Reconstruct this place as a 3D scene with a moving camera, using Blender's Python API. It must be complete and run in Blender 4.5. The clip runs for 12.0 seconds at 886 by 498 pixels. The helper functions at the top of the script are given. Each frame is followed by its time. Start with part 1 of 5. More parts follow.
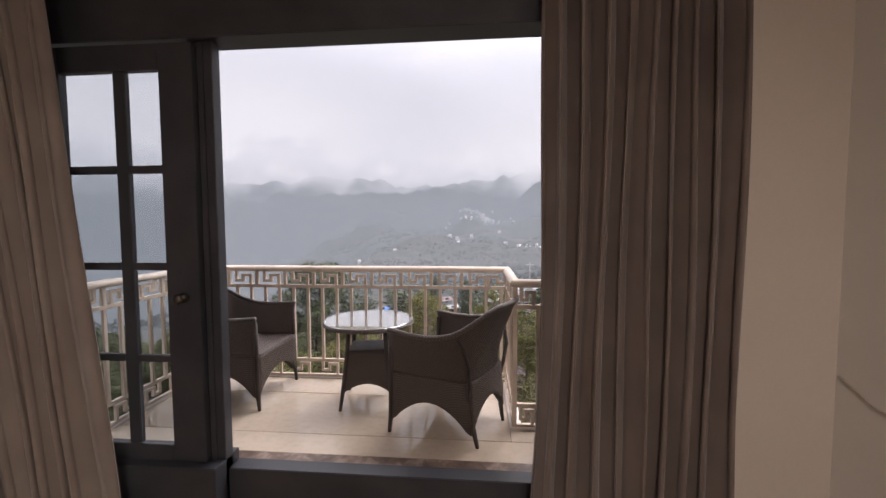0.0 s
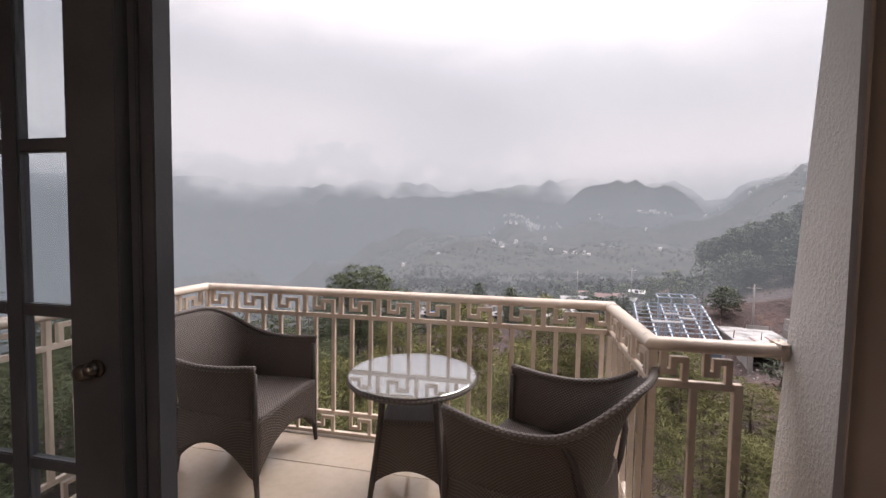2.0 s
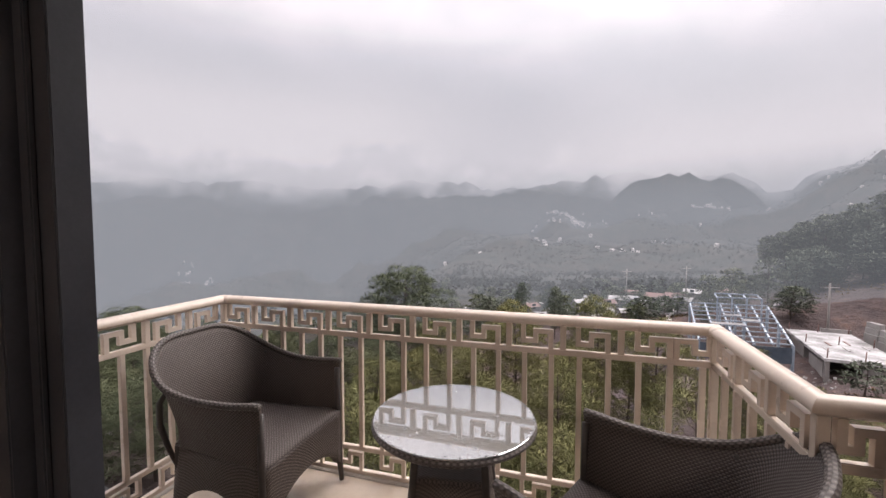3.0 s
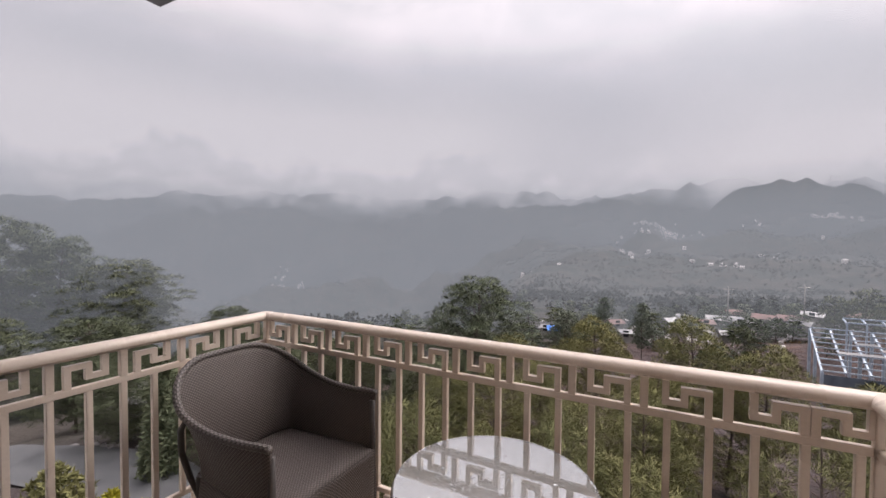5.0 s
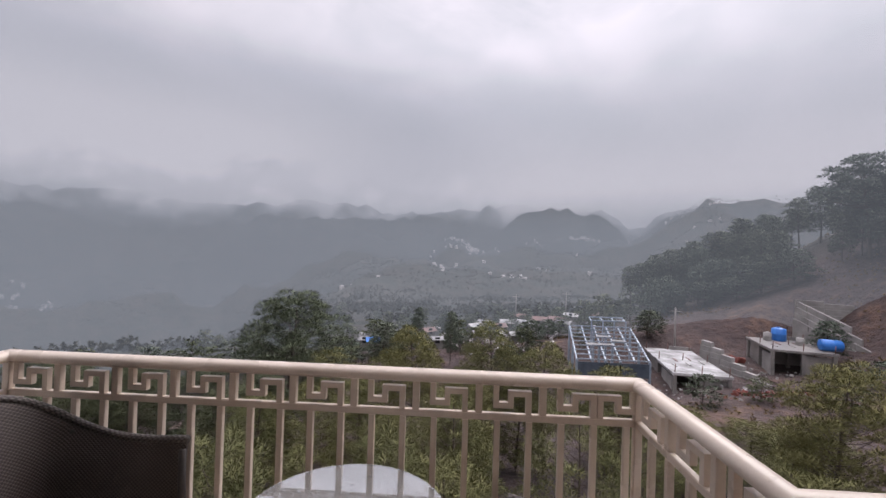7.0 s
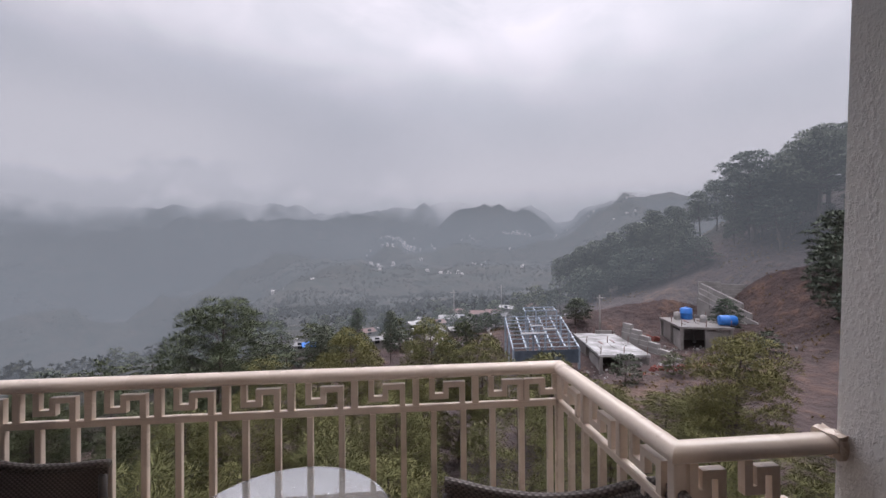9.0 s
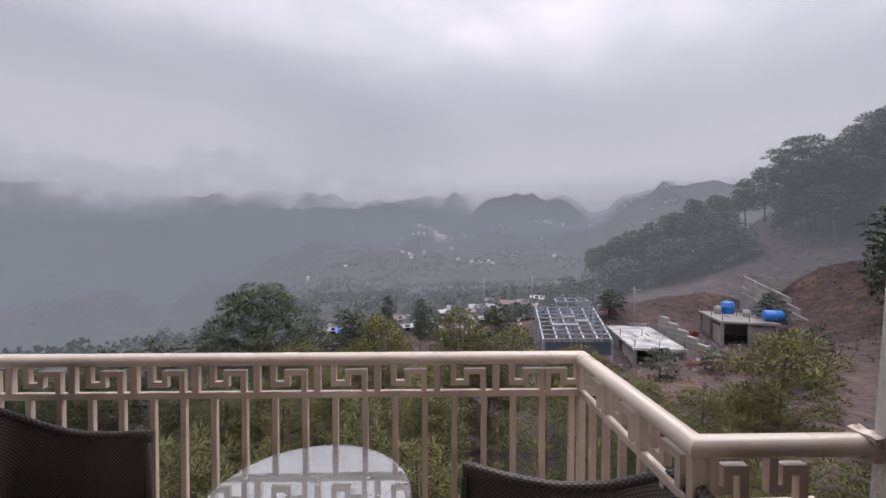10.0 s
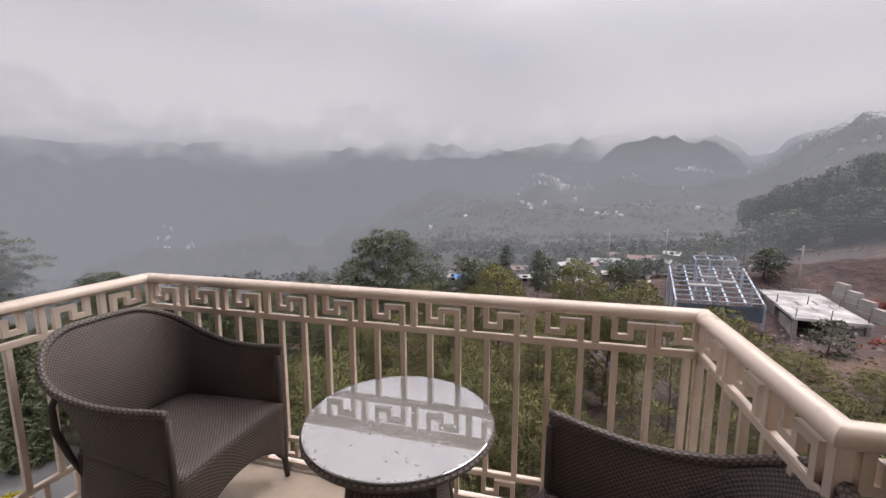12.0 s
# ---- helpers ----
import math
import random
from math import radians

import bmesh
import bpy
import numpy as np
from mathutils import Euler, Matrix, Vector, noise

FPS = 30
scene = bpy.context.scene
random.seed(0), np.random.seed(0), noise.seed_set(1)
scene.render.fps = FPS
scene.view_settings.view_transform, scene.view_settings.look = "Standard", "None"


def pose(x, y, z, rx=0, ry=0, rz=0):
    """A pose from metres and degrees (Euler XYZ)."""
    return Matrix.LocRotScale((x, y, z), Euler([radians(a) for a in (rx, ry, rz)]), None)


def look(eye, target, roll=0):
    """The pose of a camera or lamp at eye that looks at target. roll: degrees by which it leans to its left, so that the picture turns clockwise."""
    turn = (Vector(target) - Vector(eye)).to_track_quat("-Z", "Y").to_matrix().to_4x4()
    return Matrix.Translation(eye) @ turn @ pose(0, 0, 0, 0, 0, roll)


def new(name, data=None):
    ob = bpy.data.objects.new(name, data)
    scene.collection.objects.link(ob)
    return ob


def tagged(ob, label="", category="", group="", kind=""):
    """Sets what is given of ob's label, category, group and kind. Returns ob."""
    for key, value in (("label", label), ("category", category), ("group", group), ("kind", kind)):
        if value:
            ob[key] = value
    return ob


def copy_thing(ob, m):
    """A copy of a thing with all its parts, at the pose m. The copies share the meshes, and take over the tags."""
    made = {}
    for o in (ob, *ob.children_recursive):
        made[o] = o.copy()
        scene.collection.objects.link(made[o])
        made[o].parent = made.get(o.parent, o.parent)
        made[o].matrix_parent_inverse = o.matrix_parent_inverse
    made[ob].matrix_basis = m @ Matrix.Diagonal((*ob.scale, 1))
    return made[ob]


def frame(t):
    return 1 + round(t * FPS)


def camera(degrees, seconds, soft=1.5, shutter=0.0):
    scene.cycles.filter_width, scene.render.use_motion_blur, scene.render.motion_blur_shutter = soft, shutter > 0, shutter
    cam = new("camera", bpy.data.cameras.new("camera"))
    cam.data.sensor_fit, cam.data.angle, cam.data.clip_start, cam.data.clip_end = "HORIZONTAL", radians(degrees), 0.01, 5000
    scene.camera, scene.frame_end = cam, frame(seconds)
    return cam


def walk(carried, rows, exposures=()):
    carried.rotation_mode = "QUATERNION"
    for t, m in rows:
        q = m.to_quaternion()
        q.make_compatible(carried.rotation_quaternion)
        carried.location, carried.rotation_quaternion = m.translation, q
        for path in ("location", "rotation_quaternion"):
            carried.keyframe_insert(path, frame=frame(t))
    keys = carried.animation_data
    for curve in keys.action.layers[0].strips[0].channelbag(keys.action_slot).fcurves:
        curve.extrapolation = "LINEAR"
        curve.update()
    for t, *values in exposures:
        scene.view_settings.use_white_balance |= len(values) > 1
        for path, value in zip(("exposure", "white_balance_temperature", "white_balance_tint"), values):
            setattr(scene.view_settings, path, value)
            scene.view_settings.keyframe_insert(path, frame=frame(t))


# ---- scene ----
cam = camera(94.4, 12.0)
PATH = [
    (0, (0.267, -0.156, 1.356), (0.091, 1.833, 1.237), -0.2),
    (0.5, (0.256, 0.041, 1.371), (0.029, 2.023, 1.243), -0.3),
    (1, (0.238, 0.315, 1.385), (-0.074, 2.286, 1.251), 0.8),
    (1.5, (0.106, 0.574, 1.396), (-0.168, 2.552, 1.282), 1.2),
    (2, (-0.009, 0.801, 1.41), (-0.394, 2.761, 1.31), 0.9),
    (2.5, (-0.058, 1.041, 1.434), (-0.611, 2.961, 1.34), 0.7),
    (3, (-0.127, 1.265, 1.426), (-0.709, 3.176, 1.32), 0.0),
    (3.5, (-0.214, 1.448, 1.452), (-0.838, 3.346, 1.35), -0.3),
    (5.5, (-0.089, 1.625, 1.459), (-1.056, 3.375, 1.405), 0.7),
    (6, (-0.141, 1.625, 1.458), (-0.825, 3.504, 1.424), 1.4),
    (6.5, (-0.189, 1.62, 1.479), (-0.562, 3.585, 1.471), 1.8),
    (7, (-0.223, 1.612, 1.484), (-0.325, 3.609, 1.502), 1.8),
    (7.5, (-0.242, 1.591, 1.489), (-0.13, 3.587, 1.52), 1.2),
    (9.5, (-0.186, 1.527, 1.495), (0.021, 3.516, 1.488), -0.4),
    (10, (-0.167, 1.524, 1.491), (-0.111, 3.522, 1.449), 0.1),
    (10.5, (-0.126, 1.548, 1.481), (-0.24, 3.542, 1.371), 0.1),
    (11, (-0.08, 1.56, 1.471), (-0.351, 3.532, 1.277), 0.2),
    (11.5, (-0.06, 1.59, 1.462), (-0.462, 3.532, 1.2), -0.0),
    (12, (-0.069, 1.605, 1.448), (-0.579, 3.518, 1.164), 0.0),
]
EXPOSURES = [(0.0, 0.97, 6600, 15), (0.6, 0.99, 6600, 15), (1.0, 0.95, 6600, 15), (1.5, 0.93, 6600, 15), (2.0, 0.83, 6800, 15), (2.5, 0.75, 6800, 15), (3.0, 0.68, 6750, 15), (3.5, 0.54, 6700, 15), (5.5, 0.5, 6650, 15), (7.0, 0.3, 6350, 15), (9.5, 0.3, 6300, 15), (10.5, 0.36, 6400, 15), (12.0, 0.54, 6750, 15)]
walk(cam, [(t, look(eye, target, roll)) for t, eye, target, roll in PATH], EXPOSURES)

# ---- world and light ----
SUN_EL, SUN_ROT = radians(48), radians(38)
world = bpy.data.worlds.new("overcast_sky")
scene.world = world
world.use_nodes = True
wt = world.node_tree
wt.nodes.clear()


def wnode(kind, **kw):
    n = wt.nodes.new(kind)
    for k, v in kw.items():
        n.inputs[k].default_value = v
    return n


w_out = wt.nodes.new("ShaderNodeOutputWorld")
w_sky = wt.nodes.new("ShaderNodeTexSky")
w_sky.sky_type, w_sky.sun_disc, w_sky.sun_elevation, w_sky.sun_rotation = "NISHITA", False, SUN_EL, SUN_ROT
w_bg_sky = wnode("ShaderNodeBackground", Strength=0.08)
wt.links.new(w_sky.outputs[0], w_bg_sky.inputs[0])
w_tc = wt.nodes.new("ShaderNodeTexCoord")
w_map = wt.nodes.new("ShaderNodeMapping")
w_map.inputs["Scale"].default_value = (1.0, 1.0, 1.7)
w_map.inputs["Location"].default_value = (0.9, 0.4, 0.7)
wt.links.new(w_tc.outputs["Generated"], w_map.inputs[0])
w_n1 = wnode("ShaderNodeTexNoise", Scale=2.6, Detail=7.0, Roughness=0.5, Distortion=0.35)
w_n2 = wnode("ShaderNodeTexNoise", Scale=5.0, Detail=7.0, Roughness=0.58, Distortion=0.7)
for n in (w_n1, w_n2):
    wt.links.new(w_map.outputs[0], n.inputs["Vector"])
w_mix = wt.nodes.new("ShaderNodeMix")
w_mix.inputs[0].default_value = 0.46
wt.links.new(w_n1.outputs[0], w_mix.inputs[2])
wt.links.new(w_n2.outputs[0], w_mix.inputs[3])
w_ramp = wt.nodes.new("ShaderNodeValToRGB")
w_ramp.color_ramp.elements[0].position, w_ramp.color_ramp.elements[0].color = 0.40, (0.62, 0.62, 0.66, 1)
w_ramp.color_ramp.elements[1].position, w_ramp.color_ramp.elements[1].color = 0.60, (0.785, 0.75, 0.795, 1)
wt.links.new(w_mix.outputs[0], w_ramp.inputs[0])
w_bg_cloud = wnode("ShaderNodeBackground", Strength=0.93)
# an overcast sky is brighter overhead than at the horizon
w_sep = wt.nodes.new("ShaderNodeSeparateXYZ")
wt.links.new(w_tc.outputs["Generated"], w_sep.inputs[0])
w_up = wt.nodes.new("ShaderNodeMapRange")
w_up.interpolation_type = "SMOOTHSTEP"
for i, v in ((1, 0.60), (2, 1.0), (3, 0.97), (4, 4.5)):
    w_up.inputs[i].default_value = v
wt.links.new(w_sep.outputs[2], w_up.inputs[0])
# the cloud is brighter round the hidden sun
w_dot = wt.nodes.new("ShaderNodeVectorMath")
w_dot.operation = "DOT_PRODUCT"
w_dot.inputs[1].default_value = (math.sin(SUN_ROT) * math.cos(SUN_EL), math.cos(SUN_ROT) * math.cos(SUN_EL), math.sin(SUN_EL))
wt.links.new(w_tc.outputs["Generated"], w_dot.inputs[0])
w_glow = wt.nodes.new("ShaderNodeMapRange")
for i, v in ((1, 0.2), (2, 0.95), (3, 0.82), (4, 1.08)):
    w_glow.inputs[i].default_value = v
wt.links.new(w_dot.outputs["Value"], w_glow.inputs[0])
w_mul = wt.nodes.new("ShaderNodeMath")
w_mul.operation = "MULTIPLY"
wt.links.new(w_up.outputs[0], w_mul.inputs[0]), wt.links.new(w_glow.outputs[0], w_mul.inputs[1])
wt.links.new(w_mul.outputs[0], w_bg_cloud.inputs[1])
wt.links.new(w_ramp.outputs[0], w_bg_cloud.inputs[0])
w_ms = wnode("ShaderNodeMixShader", Fac=0.95)
wt.links.new(w_bg_sky.outputs[0], w_ms.inputs[1])
wt.links.new(w_bg_cloud.outputs[0], w_ms.inputs[2])
wt.links.new(w_ms.outputs[0], w_out.inputs[0])

sun = new("sun", bpy.data.lights.new("sun", "SUN"))
sun.data.energy, sun.data.angle, sun.data.color = 1.5, radians(40), (1.0, 0.96, 0.92)
sun.matrix_world = look((math.sin(SUN_ROT) * 30, math.cos(SUN_ROT) * 30, 34), (0, 0, 0))


# ---- materials ----
class Mat:
    """A small builder round a Principled node material."""

    def __init__(self, name, color=(0.5, 0.5, 0.5), rough=0.6, metal=0.0, ior=1.45):
        self.m = bpy.data.materials.new(name)
        self.m.use_nodes = True
        self.t = self.m.node_tree
        self.b = self.t.nodes["Principled BSDF"]
        self.set("Base Color", (*color, 1)), self.set("Roughness", rough), self.set("Metallic", metal), self.set("IOR", ior)
        self.tc = self.t.nodes.new("ShaderNodeTexCoord")

    def set(self, key, value):
        self.b.inputs[key].default_value = value

    def node(self, kind, **kw):
        n = self.t.nodes.new(kind)
        for k, v in kw.items():
            n.inputs[k].default_value = v
        return n

    def link(self, a, b):
        self.t.links.new(a, b)

    def noise(self, scale, detail=4.0, rough=0.55, space="Object", distortion=0.0, stretch=None):
        n = self.node("ShaderNodeTexNoise", Scale=scale, Detail=detail, Roughness=rough, Distortion=distortion)
        src = self.tc.outputs[space]
        if stretch:
            mp = self.node("ShaderNodeMapping", Scale=stretch)
            self.link(src, mp.inputs[0])
            src = mp.outputs[0]
        self.link(src, n.inputs["Vector"])
        return n.outputs[0]

    def ramp(self, fac, *stops):
        r = self.node("ShaderNodeValToRGB")
        els = r.color_ramp.elements
        while len(els) < len(stops):
            els.new(0.5)
        for e, (p, c) in zip(els, stops):
            e.position, e.color = p, (*c, 1) if len(c) == 3 else c
        self.link(fac, r.inputs[0])
        return r.outputs[0]

    def mix(self, fac, a, b, mode="MIX"):
        n = self.node("ShaderNodeMix")
        n.data_type, n.blend_type = "RGBA", mode
        for sock, v in ((n.inputs[0], fac), (n.inputs[6], a), (n.inputs[7], b)):
            if isinstance(v, (int, float)):
                sock.default_value = v
            elif isinstance(v, tuple):
                sock.default_value = (*v, 1)
            else:
                self.link(v, sock)
        return n.outputs[2]

    def math(self, op, a, b=0.0, c=0.0):
        n = self.node("ShaderNodeMath")
        n.operation = op
        for sock, v in zip(n.inputs, (a, b, c)):
            if isinstance(v, (int, float)):
                sock.default_value = v
            else:
                self.link(v, sock)
        return n.outputs[0]

    def color(self, sock):
        self.link(sock, self.b.inputs["Base Color"])
        return self

    def rough(self, sock):
        self.link(sock, self.b.inputs["Roughness"])
        return self

    def bump(self, height, strength=0.3, distance=0.01):
        n = self.node("ShaderNodeBump", Strength=strength, Distance=distance)
        self.link(height, n.inputs["Height"])
        self.link(n.outputs[0], self.b.inputs["Normal"])
        return self


def varied(name, lo, hi, scale, rough=0.6, metal=0.0, bump=0.15, dist=0.004, fine=60.0, ior=1.45):
    """Two colours blended by a broad noise, with a fine relief."""
    k = Mat(name, lo, rough, metal, ior)
    n1, n2 = k.noise(scale, 5), k.noise(fine, 3)
    k.color(k.ramp(k.math("ADD", k.math("MULTIPLY", n1, 0.75), k.math("MULTIPLY", n2, 0.25)), (0.35, lo), (0.65, hi)))
    k.rough(k.ramp(n1, (0.3, (rough * 0.8,) * 3), (0.7, (min(1, rough * 1.2),) * 3)))
    k.bump(n2, bump, dist)
    return k.m


M_RAIL = varied("cream_painted_metal", (0.57, 0.475, 0.395), (0.68, 0.58, 0.49), 3.0, 0.28, 0, 0.06, 0.002, 90)
# black raised and tinted blue: glare from the doorway put into the colour
M_DOOR = varied("black_stained_wood_glare_lift", (0.034, 0.037, 0.046), (0.056, 0.059, 0.070), 4.0, 0.42, 0, 0.12, 0.002, 120)
k = Mat("rough_white_stucco", (0.62, 0.60, 0.58), 0.85)
n1, n2, n3 = k.noise(75, 4, 0.6, stretch=(1, 1, 0.7)), k.noise(38, 3), k.noise(1.3, 5)
k.color(k.ramp(n3, (0.3, (0.74, 0.72, 0.70)), (0.7, (0.85, 0.835, 0.81))))
k.bump(k.math("ADD", k.ramp(n1, (0.45, (0, 0, 0)), (0.62, (1, 1, 1))), k.math("MULTIPLY", n2, 0.4)), 0.6, 0.005)
M_STUCCO = k.m
M_WALL = varied("beige_wall_paint", (0.55, 0.50, 0.44), (0.60, 0.55, 0.49), 1.2, 0.75, 0, 0.08, 0.003, 70)
M_WHITE = varied("white_wall_paint", (0.72, 0.70, 0.67), (0.77, 0.75, 0.72), 1.0, 0.7, 0, 0.06, 0.003, 70)
M_CEIL = varied("white_ceiling_paint", (0.72, 0.71, 0.69), (0.78, 0.77, 0.75), 1.0, 0.8, 0, 0.05, 0.002, 50)
M_ROOMFLOOR = varied("brown_laminate", (0.16, 0.10, 0.06), (0.24, 0.15, 0.09), 2.0, 0.4, 0, 0.06, 0.002, 40)
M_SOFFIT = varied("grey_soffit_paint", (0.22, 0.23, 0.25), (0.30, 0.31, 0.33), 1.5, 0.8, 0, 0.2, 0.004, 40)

k = Mat("wet_beige_floor_tile", (0.5, 0.4, 0.3), 0.2)
n1, n2, n3 = k.noise(1.6, 6), k.noise(22, 4), k.noise(2.4, 5, 0.6, distortion=0.6)
c = k.ramp(n1, (0.3, (0.52, 0.43, 0.34)), (0.7, (0.64, 0.55, 0.45)))
k.color(k.mix(k.ramp(n2, (0.45, (0, 0, 0)), (0.75, (0.4, 0.4, 0.4))), c, (0.46, 0.38, 0.29)))
k.rough(k.ramp(n3, (0.40, (0.06,) * 3), (0.64, (0.24,) * 3)))
k.bump(n2, 0.05, 0.002)
M_TILE = k.m
M_GROUT = varied("dark_tile_grout", (0.10, 0.08, 0.065), (0.16, 0.13, 0.11), 8, 0.8)
k = Mat("brown_marble_threshold", (0.3, 0.22, 0.17), 0.28)
n1, n2 = k.noise(11, 6, 0.6, distortion=0.4), k.noise(30, 4)
k.color(k.ramp(n1, (0.35, (0.085, 0.058, 0.048)), (0.52, (0.18, 0.125, 0.10)), (0.66, (0.32, 0.25, 0.21))))
k.bump(n2, 0.05, 0.002)
M_MARBLE = k.m
M_KERB = varied("white_painted_kerb", (0.60, 0.56, 0.52), (0.70, 0.66, 0.62), 5, 0.6, 0, 0.2, 0.004, 40)


def woven(name, dark, light, su, sv):
    """Flat synthetic cane in a basket weave, laid out by the UV map in metres."""
    k = Mat(name, dark, 0.42)
    sep = k.node("ShaderNodeSeparateXYZ")
    k.link(k.tc.outputs["UV"], sep.inputs[0])
    u, v = k.math("MULTIPLY", sep.outputs[0], math.pi / su), k.math("MULTIPLY", sep.outputs[1], math.pi / sv)
    row = k.math("MULTIPLY", k.math("FLOOR", k.math("DIVIDE", v, math.pi)), math.pi)
    over = k.math("SINE", k.math("ADD", u, row))
    strand = k.math("ABSOLUTE", k.math("SINE", v))
    h = k.math("MULTIPLY", k.math("ADD", k.math("MULTIPLY", over, 0.5), 0.5), k.math("POWER", strand, 0.5))
    n1 = k.noise(5, 4)
    # shade in the gaps between strands is put into the colour
    c = k.mix(k.ramp(h, (0.05, (0, 0, 0)), (0.7, (1, 1, 1))), tuple(x * 0.6 for x in dark), light)
    k.color(k.mix(k.ramp(n1, (0.3, (0.1,) * 3), (0.7, (0.6,) * 3)), c, dark))
    k.rough(k.ramp(h, (0, (0.6,) * 3), (1, (0.36,) * 3)))
    k.bump(h, 0.6, 0.004)
    return k.m


M_CANE = woven("dark_brown_woven_cane", (0.066, 0.051, 0.045), (0.135, 0.108, 0.094), 0.0085, 0.0075)
# lighter than the cane: the rims' highlight is put into the colour
M_BRAID = woven("dark_brown_braid_highlit", (0.085, 0.070, 0.064), (0.19, 0.165, 0.15), 0.012, 0.010)
M_LEG = varied("dark_cane_wrapped_leg", (0.035, 0.028, 0.026), (0.06, 0.05, 0.045), 20, 0.5, 0, 0.4, 0.002, 160)
M_KNOB = varied("blackened_brass", (0.05, 0.045, 0.04), (0.12, 0.11, 0.10), 10, 0.3, 0.8, 0.1)

k = Mat("wet_table_glass", (0.25, 0.255, 0.25), 0.02, 0, 4.4)
n1, n2 = k.noise(60, 3, 0.5, distortion=0.8), k.noise(9, 3, 0.5)
vor = k.node("ShaderNodeTexVoronoi", Scale=46.0, Randomness=1.0)
k.link(k.tc.outputs["Object"], vor.inputs["Vector"])
drop = k.ramp(vor.outputs["Distance"], (0.16, (1, 1, 1)), (0.30, (0, 0, 0)))
wet = k.ramp(n2, (0.45, (0, 0, 0)), (0.58, (1, 1, 1)))
puddle = k.ramp(n1, (0.52, (0, 0, 0)), (0.56, (1, 1, 1)))
hh = k.math("ADD", k.math("MULTIPLY", drop, wet), k.math("MULTIPLY", puddle, wet))
k.bump(hh, 0.12, 0.002)
k.set("Coat Weight", 0.9), k.set("Coat Roughness", 0.02)
M_TABLEGLASS = k.m

k = Mat("window_glass", (1, 1, 1), 0.0)
g_t, g_g, g_m = k.node("ShaderNodeBsdfTransparent"), k.node("ShaderNodeBsdfGlossy", Roughness=0.02), k.node("ShaderNodeMixShader")
g_t.inputs[0].default_value = (0.86, 0.88, 0.89, 1)
g_m.inputs[0].default_value = 0.025
k.link(g_t.outputs[0], g_m.inputs[1]), k.link(g_g.outputs[0], g_m.inputs[2])
k.link(g_m.outputs[0], k.t.nodes["Material Output"].inputs[0])
M_GLASS = k.m

k = Mat("taupe_curtain_cloth", (0.24, 0.20, 0.175), 0.75)
n1, n2 = k.noise(420, 2, 0.5, stretch=(1, 1, 0.25)), k.noise(3, 4)
k.color(k.ramp(n2, (0.3, (0.135, 0.108, 0.096)), (0.7, (0.19, 0.155, 0.138))))
k.bump(n1, 0.15, 0.001)
k.set("Sheen Weight", 0.25)
M_CURTAIN = k.m
k = Mat("cream_curtain_cloth", (0.5, 0.45, 0.4), 0.75)
n1, n2 = k.noise(420, 2, 0.5, stretch=(1, 1, 0.25)), k.noise(3, 4)
k.color(k.ramp(n2, (0.3, (0.23, 0.195, 0.175)), (0.7, (0.30, 0.26, 0.23))))
k.bump(n1, 0.15, 0.001)
k.set("Sheen Weight", 0.25)
M_CURTAIN_L = k.m


def foliage(name, dark, light):
    k = Mat(name, dark, 0.8)
    info = k.node("ShaderNodeNewGeometry")
    oi = k.node("ShaderNodeObjectInfo")
    n = k.noise(0.6, 3)
    f = k.math("ADD", k.math("MULTIPLY", info.outputs["Random Per Island"], 0.5), k.math("MULTIPLY", n, 0.5))
    c = k.ramp(f, (0.25, dark), (0.75, light))
    k.color(k.mix(k.math("MULTIPLY", oi.outputs["Random"], 0.4), c, tuple(0.5 * (a + b) * q for a, b, q in zip(dark, light, (1.35, 1.15, 0.9)))))
    k.set("Specular IOR Level", 0.08)
    return k.m


M_NEEDLE = foliage("fresh_pine_needles", (0.094, 0.107, 0.050), (0.232, 0.226, 0.104))
M_NEEDLE_D = foliage("dark_pine_needles", (0.074, 0.092, 0.060), (0.142, 0.160, 0.096))
# distance haze put into the colour: a duller, bluer green
M_NEEDLE_B = foliage("haze_tinted_pine_needles", (0.090, 0.114, 0.095), (0.155, 0.180, 0.138))
M_WOODS = foliage("distant_mixed_woods", (0.030, 0.034, 0.025), (0.056, 0.053, 0.038))
M_SCRUB = foliage("dry_slope_scrub", (0.12, 0.085, 0.048), (0.21, 0.16, 0.085))
M_YELLOW = foliage("yellow_green_leaves", (0.18, 0.17, 0.02), (0.42, 0.38, 0.05))
M_BARK = varied("pine_bark", (0.060, 0.045, 0.038), (0.11, 0.085, 0.07), 6, 0.85, 0, 0.8, 0.03, 22)

k = Mat("hillside_ground", (0.1, 0.1, 0.06), 0.95)
n1, n2, n3, n4 = k.noise(0.012, 8, 0.6), k.noise(0.07, 6, 0.6), k.noise(0.6, 6, 0.65), k.noise(0.0035, 6, 0.6)
forest = k.ramp(n2, (0.40, (0.012, 0.018, 0.013)), (0.50, (0.030, 0.029, 0.022)), (0.60, (0.058, 0.046, 0.036)))
scrub = k.ramp(n1, (0.42, (0.016, 0.023, 0.019)), (0.62, (0.048, 0.040, 0.033)))
base = k.mix(0.3, forest, scrub)
red = k.ramp(k.math("ADD", k.math("MULTIPLY", n3, 0.5), k.math("MULTIPLY", n2, 0.5)), (0.34, (0.036, 0.027, 0.027)), (0.53, (0.072, 0.049, 0.045)), (0.70, (0.168, 0.102, 0.068)))
sep = k.node("ShaderNodeSeparateXYZ")
k.link(k.tc.outputs["Object"], sep.inputs[0])
dx = k.math("DIVIDE", k.math("SUBTRACT", sep.outputs[0], 36.0), 74.0)
